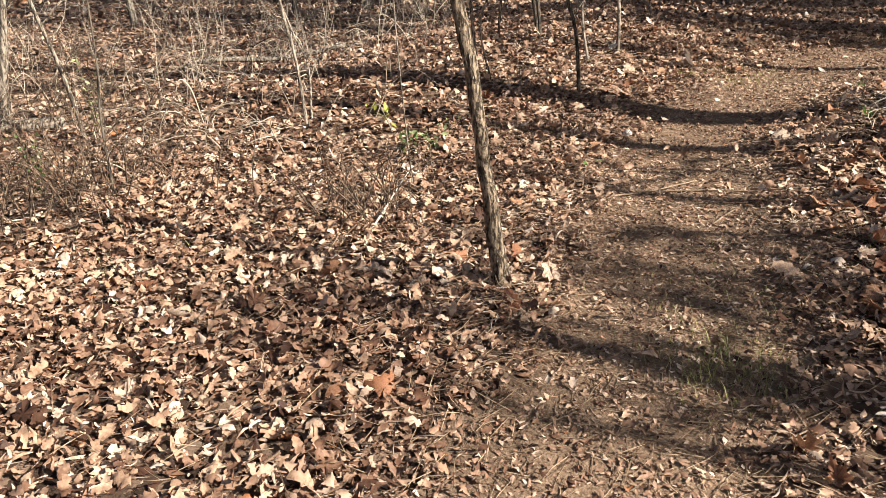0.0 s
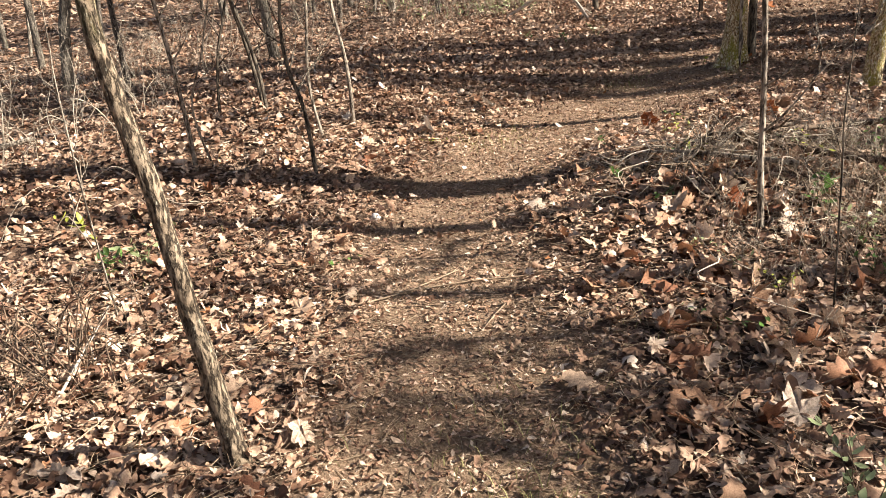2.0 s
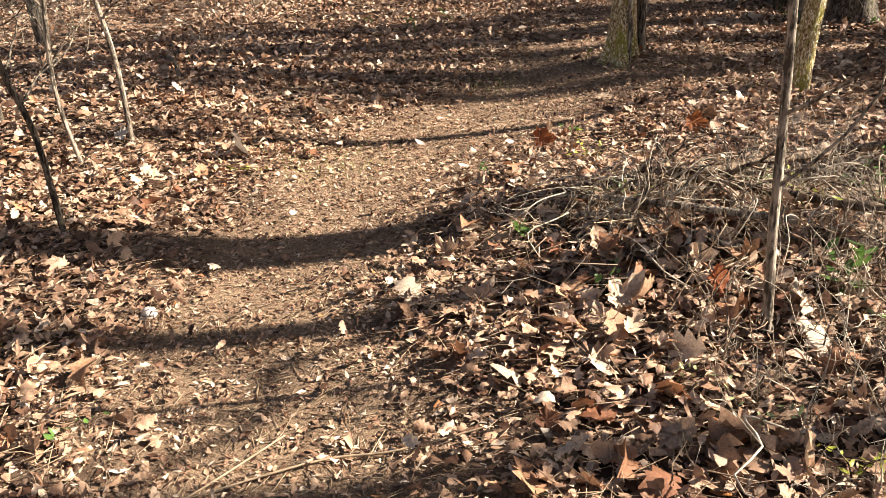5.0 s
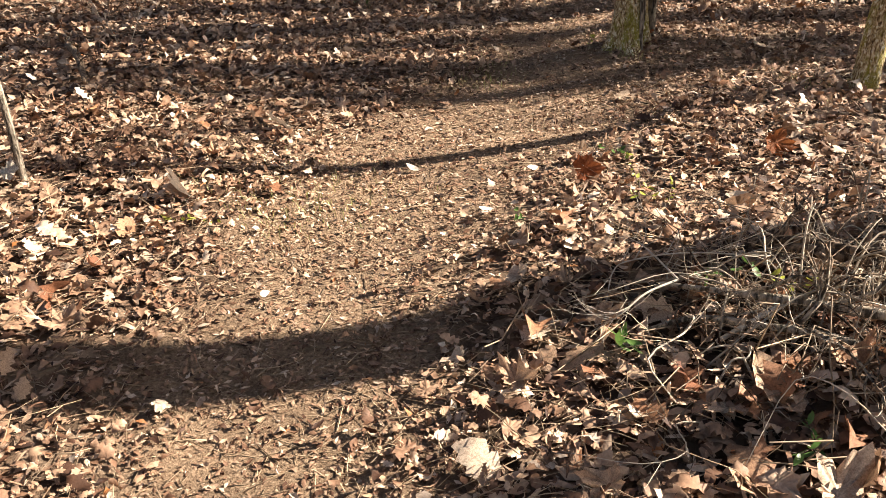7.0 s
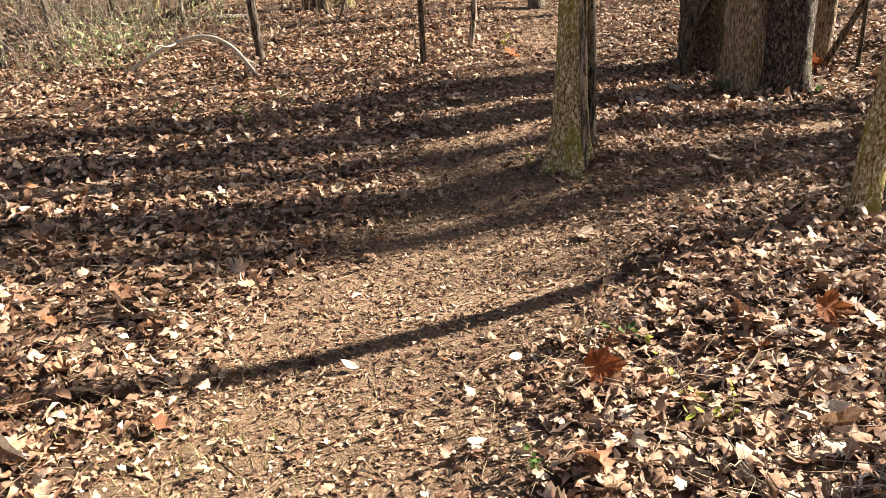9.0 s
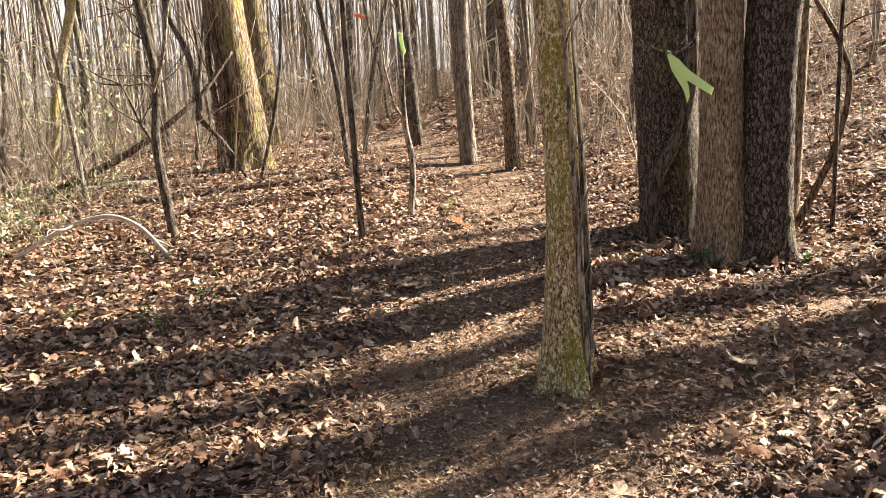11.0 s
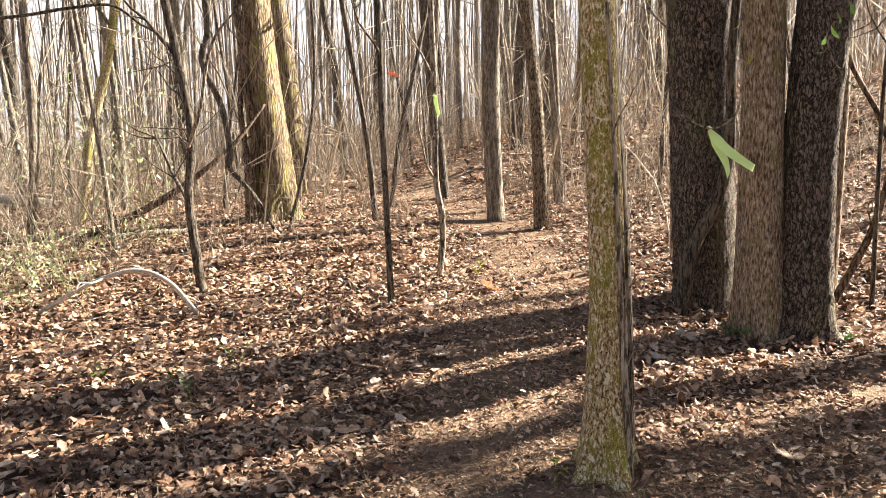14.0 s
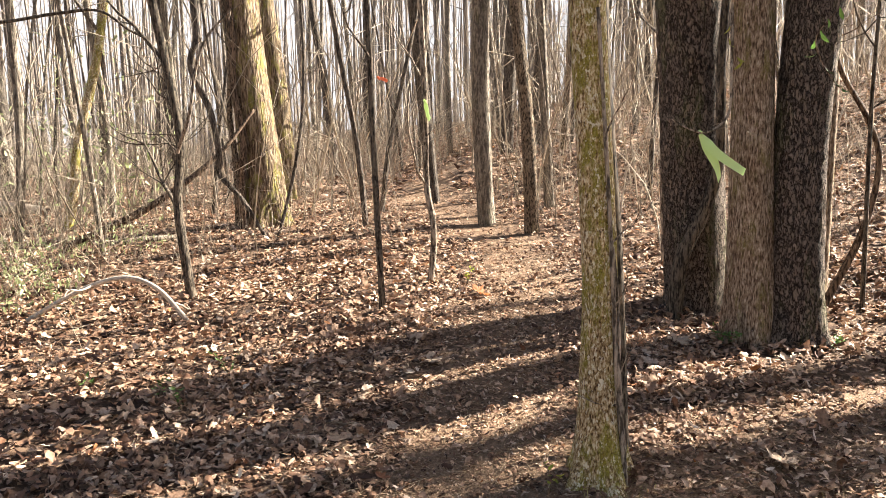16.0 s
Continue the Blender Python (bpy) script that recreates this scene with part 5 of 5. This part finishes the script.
# arching dead canes that tangle over the bank and the thicket
def brambles(label, spots, count, mat, seed, thick, high):
    r = np.random.default_rng(seed)
    tangle = Shape()
    for _ in range(count):
        cx, cy, sp = spots[r.integers(0, len(spots))]
        x, y, a = cx + r.normal(0, sp), cy + r.normal(0, sp), r.uniform(0, 6.28)
        reach, top = r.uniform(0.15, 0.7), high * r.uniform(0.15, 1.0)
        pts = []
        for u in (0, 0.25, 0.5, 0.75, 1):
            a += r.normal(0, 0.3)
            px, py = x + math.cos(a) * reach * u, y + math.sin(a) * reach * u
            pts.append((px, py, float(floor_at(px, py)) + 0.01 + top * 4 * u * (1 - 0.8 * u) * 0.8 + r.normal(0, 0.012)))
        line = curve_through(pts, 13)
        t = thick * r.uniform(0.5, 1.3)
        tangle.tube(line, [t, t * 0.9, t * 0.4], 4)
        for _ in range(r.integers(1, 5)):
            k = r.integers(2, 12)
            d = r.normal(0, 1, 3) * [1, 1, 0.6] + [0, 0, 0.2]
            q = line[k] + d / np.linalg.norm(d) * reach * r.uniform(0.12, 0.35)
            tangle.tube(np.array([line[k], (line[k] + q) / 2 + r.normal(0, 0.015, 3), q]), [t * 0.5, t * 0.4, t * 0.25], 3)
    tagged(part("brambles", tangle, mat), label, "brambles", kind="stuff")


BANK = [(2.15, -0.75, 0.2), (2.5, -0.8, 0.28), (2.9, -0.8, 0.3), (3.2, -1.2, 0.3), (2.6, -0.3, 0.3), (3.3, -0.4, 0.35)]
brambles("tangle of pale dead canes arching over the bank", BANK, 120, MAT_BRUSH, 811, 0.0032, 0.26)
brambles("tangle of dark dead canes on the bank", BANK, 110, MAT_TWIG_BROWN, 812, 0.0034, 0.24)
brambles("dark tangle of dead canes in the thicket", [(-0.4, -6.1, 0.35), (-0.6, -5.7, 0.4), (-1.6, -6.0, 0.5), (-3.2, -5.8, 0.6), (1.0, -4.5, 0.15)], 240, MAT_TWIG_BROWN, 813, 0.004, 0.45)
brambles("pale dead canes lying about the thicket", [(-2.4, -5.4, 0.8), (-3.6, -4.2, 0.8), (-1.4, -4.6, 0.8), (-4.5, -2.5, 0.9)], 150, MAT_BRUSH, 814, 0.004, 0.4)


# ---- green things ----
def seedling(label, x, y, high, leaves, size, mat, seed, spread_out=0.1, category="plant"):
    """A small evergreen seedling: a few stems with paired oval leaves."""
    r = np.random.default_rng(seed)
    ob = tagged(new("seedling"), label, category)
    ob.location = (x, y, float(floor_at(x, y)))
    foliage = []
    for _ in range(max(2, leaves // 7)):
        tip = np.array([r.normal(0, spread_out), r.normal(0, spread_out), high * r.uniform(0.6, 1.1)])
        line = curve_through([(0, 0, -0.02), tip * [0.3, 0.3, 0.6], tip], 9)
        stem = Shape()
        stem.tube(line, [0.003, 0.002, 0.001], 4)
        part("stem", stem, MAT_TWIG_BROWN, ob)
        for k in range(7):
            foliage.append(line[2 + k] if 2 + k < 9 else line[-1])
    crown = Shape()
    for p in foliage[:leaves * 2]:
        v, q = strip_leaf(OVAL, r, 0.3, 0.1, 0.01)
        a = r.uniform(0, 6.28)
        turn = np.array(Euler((r.normal(0, 0.4), r.normal(-0.2, 0.5), a)).to_matrix())
        s = size * r.uniform(0.6, 1.2)
        crown.add((v + [0.5, 0, 0]) * s @ turn.T + p, q)
    part("foliage", crown, mat, ob)
    return ob


for k, (label, x, y, h, n, s, mat) in enumerate([
        ("small green honeysuckle seedling in leaf litter", -1.91, 3.54, 0.2, 26, 0.04, MAT_GREEN), ("small green honeysuckle seedling in leaf litter", -1.9, 4.2, 0.22, 24, 0.04, MAT_GREEN),
        ("small green honeysuckle seedling in leaf litter", -2.77, 3.9, 0.16, 18, 0.04, MAT_GREEN), ("small green honeysuckle seedling in leaf litter", -2.2, 3.75, 0.16, 18, 0.04, MAT_GREEN),
        ("low green seedling with broad leaves", -0.02, -3.8, 0.18, 34, 0.06, MAT_GREEN), ("pale green seedling in sunlit litter", 0.04, -3.61, 0.22, 30, 0.06, MAT_PALEGREEN),
        ("low green seedling with yellow leaves", -0.67, -3.62, 0.16, 16, 0.07, MAT_YELLOW), ("broad-leaved dark green seedling on the bank", 3.03, -1.08, 0.2, 16, 0.085, MAT_GREEN),
        ("pale green leafy sprig arching over litter", 4.05, -3.5, 0.24, 60, 0.045, MAT_PALEGREEN), ("pale green leafy sprig arching over litter", 4.12, -3.75, 0.2, 60, 0.042, MAT_PALEGREEN),
        ("pale green leafy sprig arching over litter", 3.95, -3.3, 0.24, 26, 0.042, MAT_PALEGREEN), ("green sprig at the trail edge", 4.2, -3.55, 0.16, 30, 0.05, MAT_GREEN),
        ("tiny green seedling beside the trail", 1.32, 0.63, 0.07, 10, 0.04, MAT_GREEN), ("tiny yellow-green seedling beside the orange leaf", 1.42, 0.28, 0.08, 14, 0.035, MAT_YELLOW),
        ("tiny yellow-green seedling on the bank", 1.59, 0.1, 0.07, 16, 0.035, MAT_YELLOW), ("yellow-green sprig at the foot of the mossy tree", 0.46, 2.62, 0.14, 14, 0.035, MAT_YELLOW),
        ("tiny green seedling by the trail", 1.03, -0.14, 0.07, 8, 0.03, MAT_GREEN), ("bright green seedling among dead twigs", 1.66, -0.98, 0.09, 9, 0.05, MAT_GREEN),
        ("bright green seedling among dead twigs", 1.95, -0.62, 0.11, 8, 0.045, MAT_GREEN), ("yellow-green sprig among dead twigs", 2.16, -0.8, 0.16, 18, 0.035, MAT_YELLOW),
        ("small green seedling in brown leaves", 2.27, -1.33, 0.09, 12, 0.035, MAT_GREEN), ("small green seedling by the trail", 0.96, -2.92, 0.08, 14, 0.03, MAT_GREEN),
        ("small green seedling in litter", 3.11, -2.46, 0.07, 10, 0.04, MAT_GREEN), ("feathery green seedling beside the trail", 2.61, -1.83, 0.09, 26, 0.025, MAT_PALEGREEN),
        ("green leafy seedling under the sapling", 3.31, -1.3, 0.2, 40, 0.04, MAT_PALEGREEN), ("green leafy seedling under the sapling", 3.5, -1.6, 0.18, 40, 0.04, MAT_GREEN),
        ("green seedling beside the clump", 1.6, 5.1, 0.18, 26, 0.05, MAT_GREEN), ("small green vine leaves at the foot of the grey trunk", 1.68, 5.22, 0.14, 40, 0.045, MAT_GREEN), ("small green vine leaves at the foot of the rough trunk", 2.42, 5.2, 0.12, 30, 0.04, MAT_GREEN), ("yellow-green seedling at the trail edge", -0.55, 6.7, 0.18, 16, 0.05, MAT_YELLOW),
        ("green seedling among pale leaves", -0.45, -0.66, 0.06, 6, 0.035, MAT_YELLOW), ("olive leafy shoot in the thicket", -1.7, -5.7, 0.7, 60, 0.04, MAT_PALEGREEN), ("olive leafy shoot in the thicket", -0.5, -6.2, 0.5, 60, 0.035, MAT_GREEN),
        ("olive leafy shoot at the thicket edge", 0.9, -6.6, 0.25, 40, 0.04, MAT_PALEGREEN), ("green seedling by the arched branch", -4.85, 6.3, 0.3, 40, 0.06, MAT_PALEGREEN),
        ("yellow-green sprig on the twiggy bank", 2.75, -0.55, 0.22, 30, 0.035, MAT_YELLOW), ("green sprig on the twiggy bank", 3.05, -0.15, 0.26, 40, 0.035, MAT_GREEN),
        ("pale green sprig on the twiggy bank", 2.55, -0.3, 0.2, 30, 0.03, MAT_PALEGREEN), ("green sprig on the twiggy bank", 3.3, -0.75, 0.28, 40, 0.04, MAT_GREEN),
        ("pale green sprig in bank litter", 2.9, -1.95, 0.14, 30, 0.03, MAT_PALEGREEN), ("yellow-green sprig in bank litter", 3.2, -2.0, 0.16, 26, 0.03, MAT_YELLOW)]):
    seedling(label, x, y, h, n, s, mat, 400 + k)

grass = Shape()
for cx, cy, n, sp in [(-0.15, -0.3, 160, 0.18), (0.05, 0.0, 90, 0.2), (-0.1, 2.05, 160, 0.15), (3.32, -4.03, 380, 0.15), (2.9, -3.7, 120, 0.3), (1.96, 2.24, 140, 0.22), (0.8, 2.62, 60, 0.08), (-0.6, -0.2, 60, 0.2), (0.9, -5.6, 160, 0.4), (0.1, -3.4, 120, 0.4), (2.95, -2.6, 60, 0.15)]:
    for _ in range(n):
        x, y = cx + rng.normal(0, sp), cy + rng.normal(0, sp)
        z, a, h = float(floor_at(x, y)), rng.uniform(0, 6.28), rng.uniform(0.02, 0.07)
        lean = np.array([math.cos(a), math.sin(a), 0]) * h * rng.uniform(0.3, 1.2)
        side = np.array([-math.sin(a), math.cos(a), 0]) * 0.0018
        b0 = np.array([x, y, z])
        m0 = b0 + lean * 0.4 + np.array([0, 0, h * 0.7])
        grass.add(np.array([b0 - side, b0 + side, m0 + side * 0.7, m0 - side * 0.7, b0 + lean + np.array([0, 0, h])]), [[0, 1, 2, 3]], [[3, 2, 4]])
tagged(part("grass", grass, MAT_MOSS), "sparse short yellow-green grass along the trail", "grass", kind="stuff")

stone = Shape()
ring = np.linspace(0, 2 * np.pi, 10, endpoint=False)
stone.tube(np.array([[0, 0, -0.02], [0, 0, 0.0], [0.003, 0, 0.018], [0.004, 0.002, 0.03]]), [0.028, 0.034, 0.026, 0.008], 10, ridged(5, 5, 0.15))
ob = tagged(part("stone", stone, MAT_STONE), "small pale stone half sunk in the trail", "stone")
ob.location = (0.524, -2.178, float(floor_at(0.524, -2.178)) + 0.01)


# ---- vines, ribbons and hanging leaves ----
def vine(name, label, ctrl, radii, mat, seed, rings=70, twigs=0):
    r = np.random.default_rng(seed)
    line = curve_through(ctrl, rings)
    ob = tagged(new(name), label, "vine")
    ob.location = line[0]
    s = Shape()
    s.tube(line - line[0], radii, 9, ridged(seed, 6, 0.1))
    part("stem", s, mat, ob)
    for _ in range(twigs):
        k = r.integers(5, rings - 1)
        tw = Shape()
        boughs(tw, line[k] - line[0], r.normal(0, 1, 3) + np.array([0, 0, 0.3]), r.uniform(0.15, 0.4), radii[-1] * 0.6, r, 1, 3)
        part("twig", tw, mat, ob)
    return ob


vine("vine_sapling", "bent brown vine-like sapling beside the clump", [(2.56, 6.24, 0.0), (2.91, 6.3, 0.73), (3.03, 6.32, 1.31), (2.92, 6.3, 1.69), (2.67, 6.26, 2.14), (2.6, 6.2, 2.6)], [0.034, 0.028, 0.024, 0.015], MAT_TWIG_BROWN, 501, 70, 3)
vine("climbing_vine", "dark woody vine leaning against the dark trunk", [(1.36, 5.98, -0.02), (1.37, 5.96, 0.3), (1.42, 5.96, 0.6), (1.58, 5.97, 0.95), (1.7, 5.97, 1.4), (1.7, 5.97, 2.2), (1.75, 5.97, 3.0)], [0.075, 0.06, 0.045, 0.03], MAT_SAPLING_DARK, 502)
vine("climbing_vine", "thin pale vine climbing the mossy trunk", [(0.83, 2.72, -0.1), (0.81, 2.735, 0.2), (0.785, 2.76, 0.5), (0.77, 2.775, 0.9), (0.745, 2.775, 1.4), (0.70, 2.78, 2.2)], [0.016, 0.012, 0.009], MAT_SAPLING, 503, 80, 4)
vine("climbing_vine", "thin pale vine twined beside the mossy trunk", [(0.80, 2.70, -0.1), (0.825, 2.74, 0.2), (0.80, 2.745, 0.45), (0.795, 2.8, 0.8), (0.77, 2.79, 1.1)], [0.012, 0.01, 0.006], MAT_SAPLING, 504, 80, 2)
vine("hanging_vine", "dark twisted vine hanging by the great tree", [(-4.5, 9.1, 3.9), (-4.45, 9.09, 3.42), (-4.44, 9.09, 2.99), (-4.53, 9.08, 2.63), (-4.31, 9.12, 2.03), (-4.23, 9.13, 1.44), (-4.24, 9.13, 1.21), (-3.96, 9.19, 0.86), (-3.68, 9.24, 0.35)], [0.035, 0.04, 0.04, 0.025], MAT_FOREST_DARK, 505, 80, 5)
vine("hanging_vine", "dark vine rising beside the great tree", [(-3.53, 9.27, 0.3), (-3.27, 9.32, 1.2), (-3.13, 9.35, 1.94), (-3.07, 9.36, 2.67), (-3.08, 9.36, 3.4), (-3.1, 9.36, 4.4)], [0.024, 0.022, 0.02, 0.015], MAT_FOREST_DARK, 506, 70, 6)
# the next two are added tubes for the dark peeled side of the trunk
vine("climbing_vine", "thick dark tube standing in for peeled bark on the great tree", [(-4.3, 9.93, 0.35), (-4.33, 9.98, 1.0), (-4.26, 10.0, 1.7), (-4.37, 10.0, 2.4), (-4.34, 10.0, 3.2), (-4.42, 10.0, 4.2)], [0.07, 0.055, 0.05, 0.04], MAT_TWIG_BROWN, 510, 80, 6)
vine("climbing_vine", "reddish tube standing in for peeled bark on the great tree", [(-4.42, 10.0, 0.35), (-4.4, 10.02, 1.2), (-4.46, 10.02, 2.0), (-4.4, 10.01, 2.9), (-4.5, 10.01, 4.2)], [0.05, 0.04, 0.04, 0.03], MAT_LEAN, 511, 80, 4)
vine("overhanging_branch", "thin dark branch arching over the brush", [(-4.51, 5.01, 2.64), (-4.04, 5.1, 2.68), (-3.67, 5.17, 2.73), (-3.34, 5.23, 2.74), (-3.12, 5.27, 2.59), (-2.93, 5.31, 2.44), (-2.88, 5.32, 2.08)], [0.016, 0.014, 0.011, 0.005], MAT_SAPLING_DARK, 508, 60, 6)
vine("forking_branch", "pale bent branch of the vine-wrapped sapling", [(-3.2, 6.1, 1.55), (-2.97, 5.95, 1.91), (-2.87, 5.94, 2.32), (-2.75, 5.96, 2.59), (-2.51, 6.0, 2.83)], [0.02, 0.017, 0.014, 0.008], MAT_SAPLING, 509, 50, 5)
vine("bough", "thin curved twig that carries the lime ribbon", [(1.62, 4.98, 2.5), (1.62, 4.95, 2.1), (1.60, 4.9, 1.75), (1.45, 4.85, 1.62), (1.30, 4.8, 1.66), (1.16, 4.78, 1.75)], [0.012, 0.009, 0.007, 0.004], MAT_SAPLING, 507, 50, 10)


def ribbon(label, knot, tails, width, mat):
    """Flagging tape tied in a knot with loose tails."""
    ob = tagged(new("ribbon"), label, "ribbon")
    ob.location = knot
    s = Shape()
    s.tube(np.array([[-0.012, 0, 0.012], [0, 0, 0.016], [0.012, 0.004, 0.008], [0.01, 0, -0.012]]), [0.008, 0.014, 0.014, 0.008], 8)
    part("knot", s, mat, ob)
    for tail in tails:
        line = curve_through([(0, 0, 0), *tail], 16)
        n = len(line)
        wide = width * np.interp(np.linspace(0, 1, n), [0, 0.2, 1], [0.35, 1, 0.85])
        turn = np.linspace(0.2, 1.0, n)
        off = np.stack([0.6 * np.cos(turn), 0.35 * np.sin(turn), 0.75 + 0 * turn], -1) * wide[:, None] / 2
        v = np.concatenate([line - off, line + off, line - off + [0, 0.002, 0], line + off + [0, 0.002, 0]])
        k = np.arange(n - 1)
        q = np.concatenate([np.stack([k, k + 1, n + k + 1, n + k], -1), np.stack([2 * n + k, 3 * n + k, 3 * n + k + 1, 2 * n + k + 1], -1)])
        t = Shape()
        t.add(v, q)
        part("tail", t, mat, ob)
    return ob


ribbon("lime green flagging ribbon fluttering on a twig", (1.40, 4.84, 1.61), [[(0.1, -0.01, -0.12), (0.2, -0.02, -0.2), (0.30, -0.02, -0.27)], [(0.07, 0.01, -0.13), (0.12, 0.0, -0.23), (0.14, 0.0, -0.32)]], 0.075, MAT_RIBBON)
ribbon("lime green ribbon tied round the pale sapling", (-0.92, 6.69, 1.97), [[(0.02, 0, -0.06), (0.03, 0, -0.12), (0.05, 0, -0.17)]], 0.06, MAT_RIBBON)


# long evergreen leaves that hang from the bent sapling
def hanging_leaves(label, spots, size, mat, seed):
    r = np.random.default_rng(seed)
    ob = tagged(new("evergreen_sprig"), label, "leaves")
    ob.location = spots[0]
    for p in spots:
        v, q = strip_leaf(OVAL, r, 0.25, 0.25, 0.01)
        v = v * [1, 0.62, 1]
        turn = np.array(Euler((r.normal(0, 0.5), r.uniform(0.2, 1.2), r.uniform(0, 6.28))).to_matrix())
        leaf = Shape()
        leaf.add((v + [0.5, 0, 0]) * size * r.uniform(0.8, 1.2) @ turn.T + np.array(p) - np.array(spots[0]), q)
        part("leaf", leaf, mat, ob)
    stem = Shape()
    stem.tube(curve_through(np.array(spots) - np.array(spots[0]), 24), [0.005, 0.004, 0.002], 5)
    part("stem", stem, MAT_TWIG_BROWN, ob)


hanging_leaves("long green leaves hanging from a twig", [(2.28, 4.86, 2.42), (2.22, 4.86, 2.34), (2.16, 4.86, 2.27), (2.14, 4.86, 2.2), (2.16, 4.86, 2.12), (2.2, 4.87, 2.03), (2.26, 4.88, 1.95), (2.32, 4.89, 1.88)], 0.105, MAT_GREEN, 601)
hanging_leaves("yellow-green leaves on the dark trunk", [(1.62, 5.0, 2.35), (1.6, 4.98, 2.25), (1.66, 4.97, 2.12), (1.7, 4.97, 2.1)], 0.07, MAT_YELLOW, 602)
ribbon("orange flagging tape on a far twig", (-1.9, 8.7, 2.36), [[(0.06, 0, -0.01), (0.12, 0, -0.04)]], 0.05, MAT_FLAG)
ribbon("orange flagging tape on a far stem", (-1.0, 10.7, 1.62), [[(0.03, 0, -0.08), (0.05, 0, -0.16)]], 0.05, MAT_FLAG)

# evergreen undergrowth behind the brush
under = Shape()
for _ in range(2600):
    x, y = rng.uniform(-11, -5.2), rng.uniform(8.5, 13)
    z = float(ground_z(x, y)) + abs(rng.normal(1.0, 0.8))
    if math.sin(1.3 * x + 2 * math.sin(y)) + 0.5 * math.sin(3.1 * y + z) < 0.25:
        continue
    v, q = strip_leaf(CRUMB, rng, 0.2, 0.1, 0.02)
    turn = np.array(Euler(tuple(rng.uniform(0, 6.28, 3))).to_matrix())
    under.add(v * rng.uniform(0.05, 0.10) @ turn.T + np.array([x, y, z]), q)
for _ in range(2600):
    x, y = rng.uniform(-7.5, -3.9), rng.uniform(4.6, 8.2)
    if math.sin(2.1 * x + 1.5 * math.sin(2 * y)) < 0.3:
        continue
    z = float(ground_z(x, y)) + 0.04 + abs(rng.normal(0, 0.22))
    v, q = strip_leaf(CRUMB, rng, 0.2, 0.1, 0.02)
    turn = np.array(Euler(tuple(rng.uniform(0, 6.28, 3))).to_matrix())
    under.add(v * rng.uniform(0.025, 0.06) @ turn.T + np.array([x, y, z]), q)
tagged(part("undergrowth", under, MAT_PALEGREEN), "thin evergreen leaves scattered through the thicket", "undergrowth", kind="stuff")
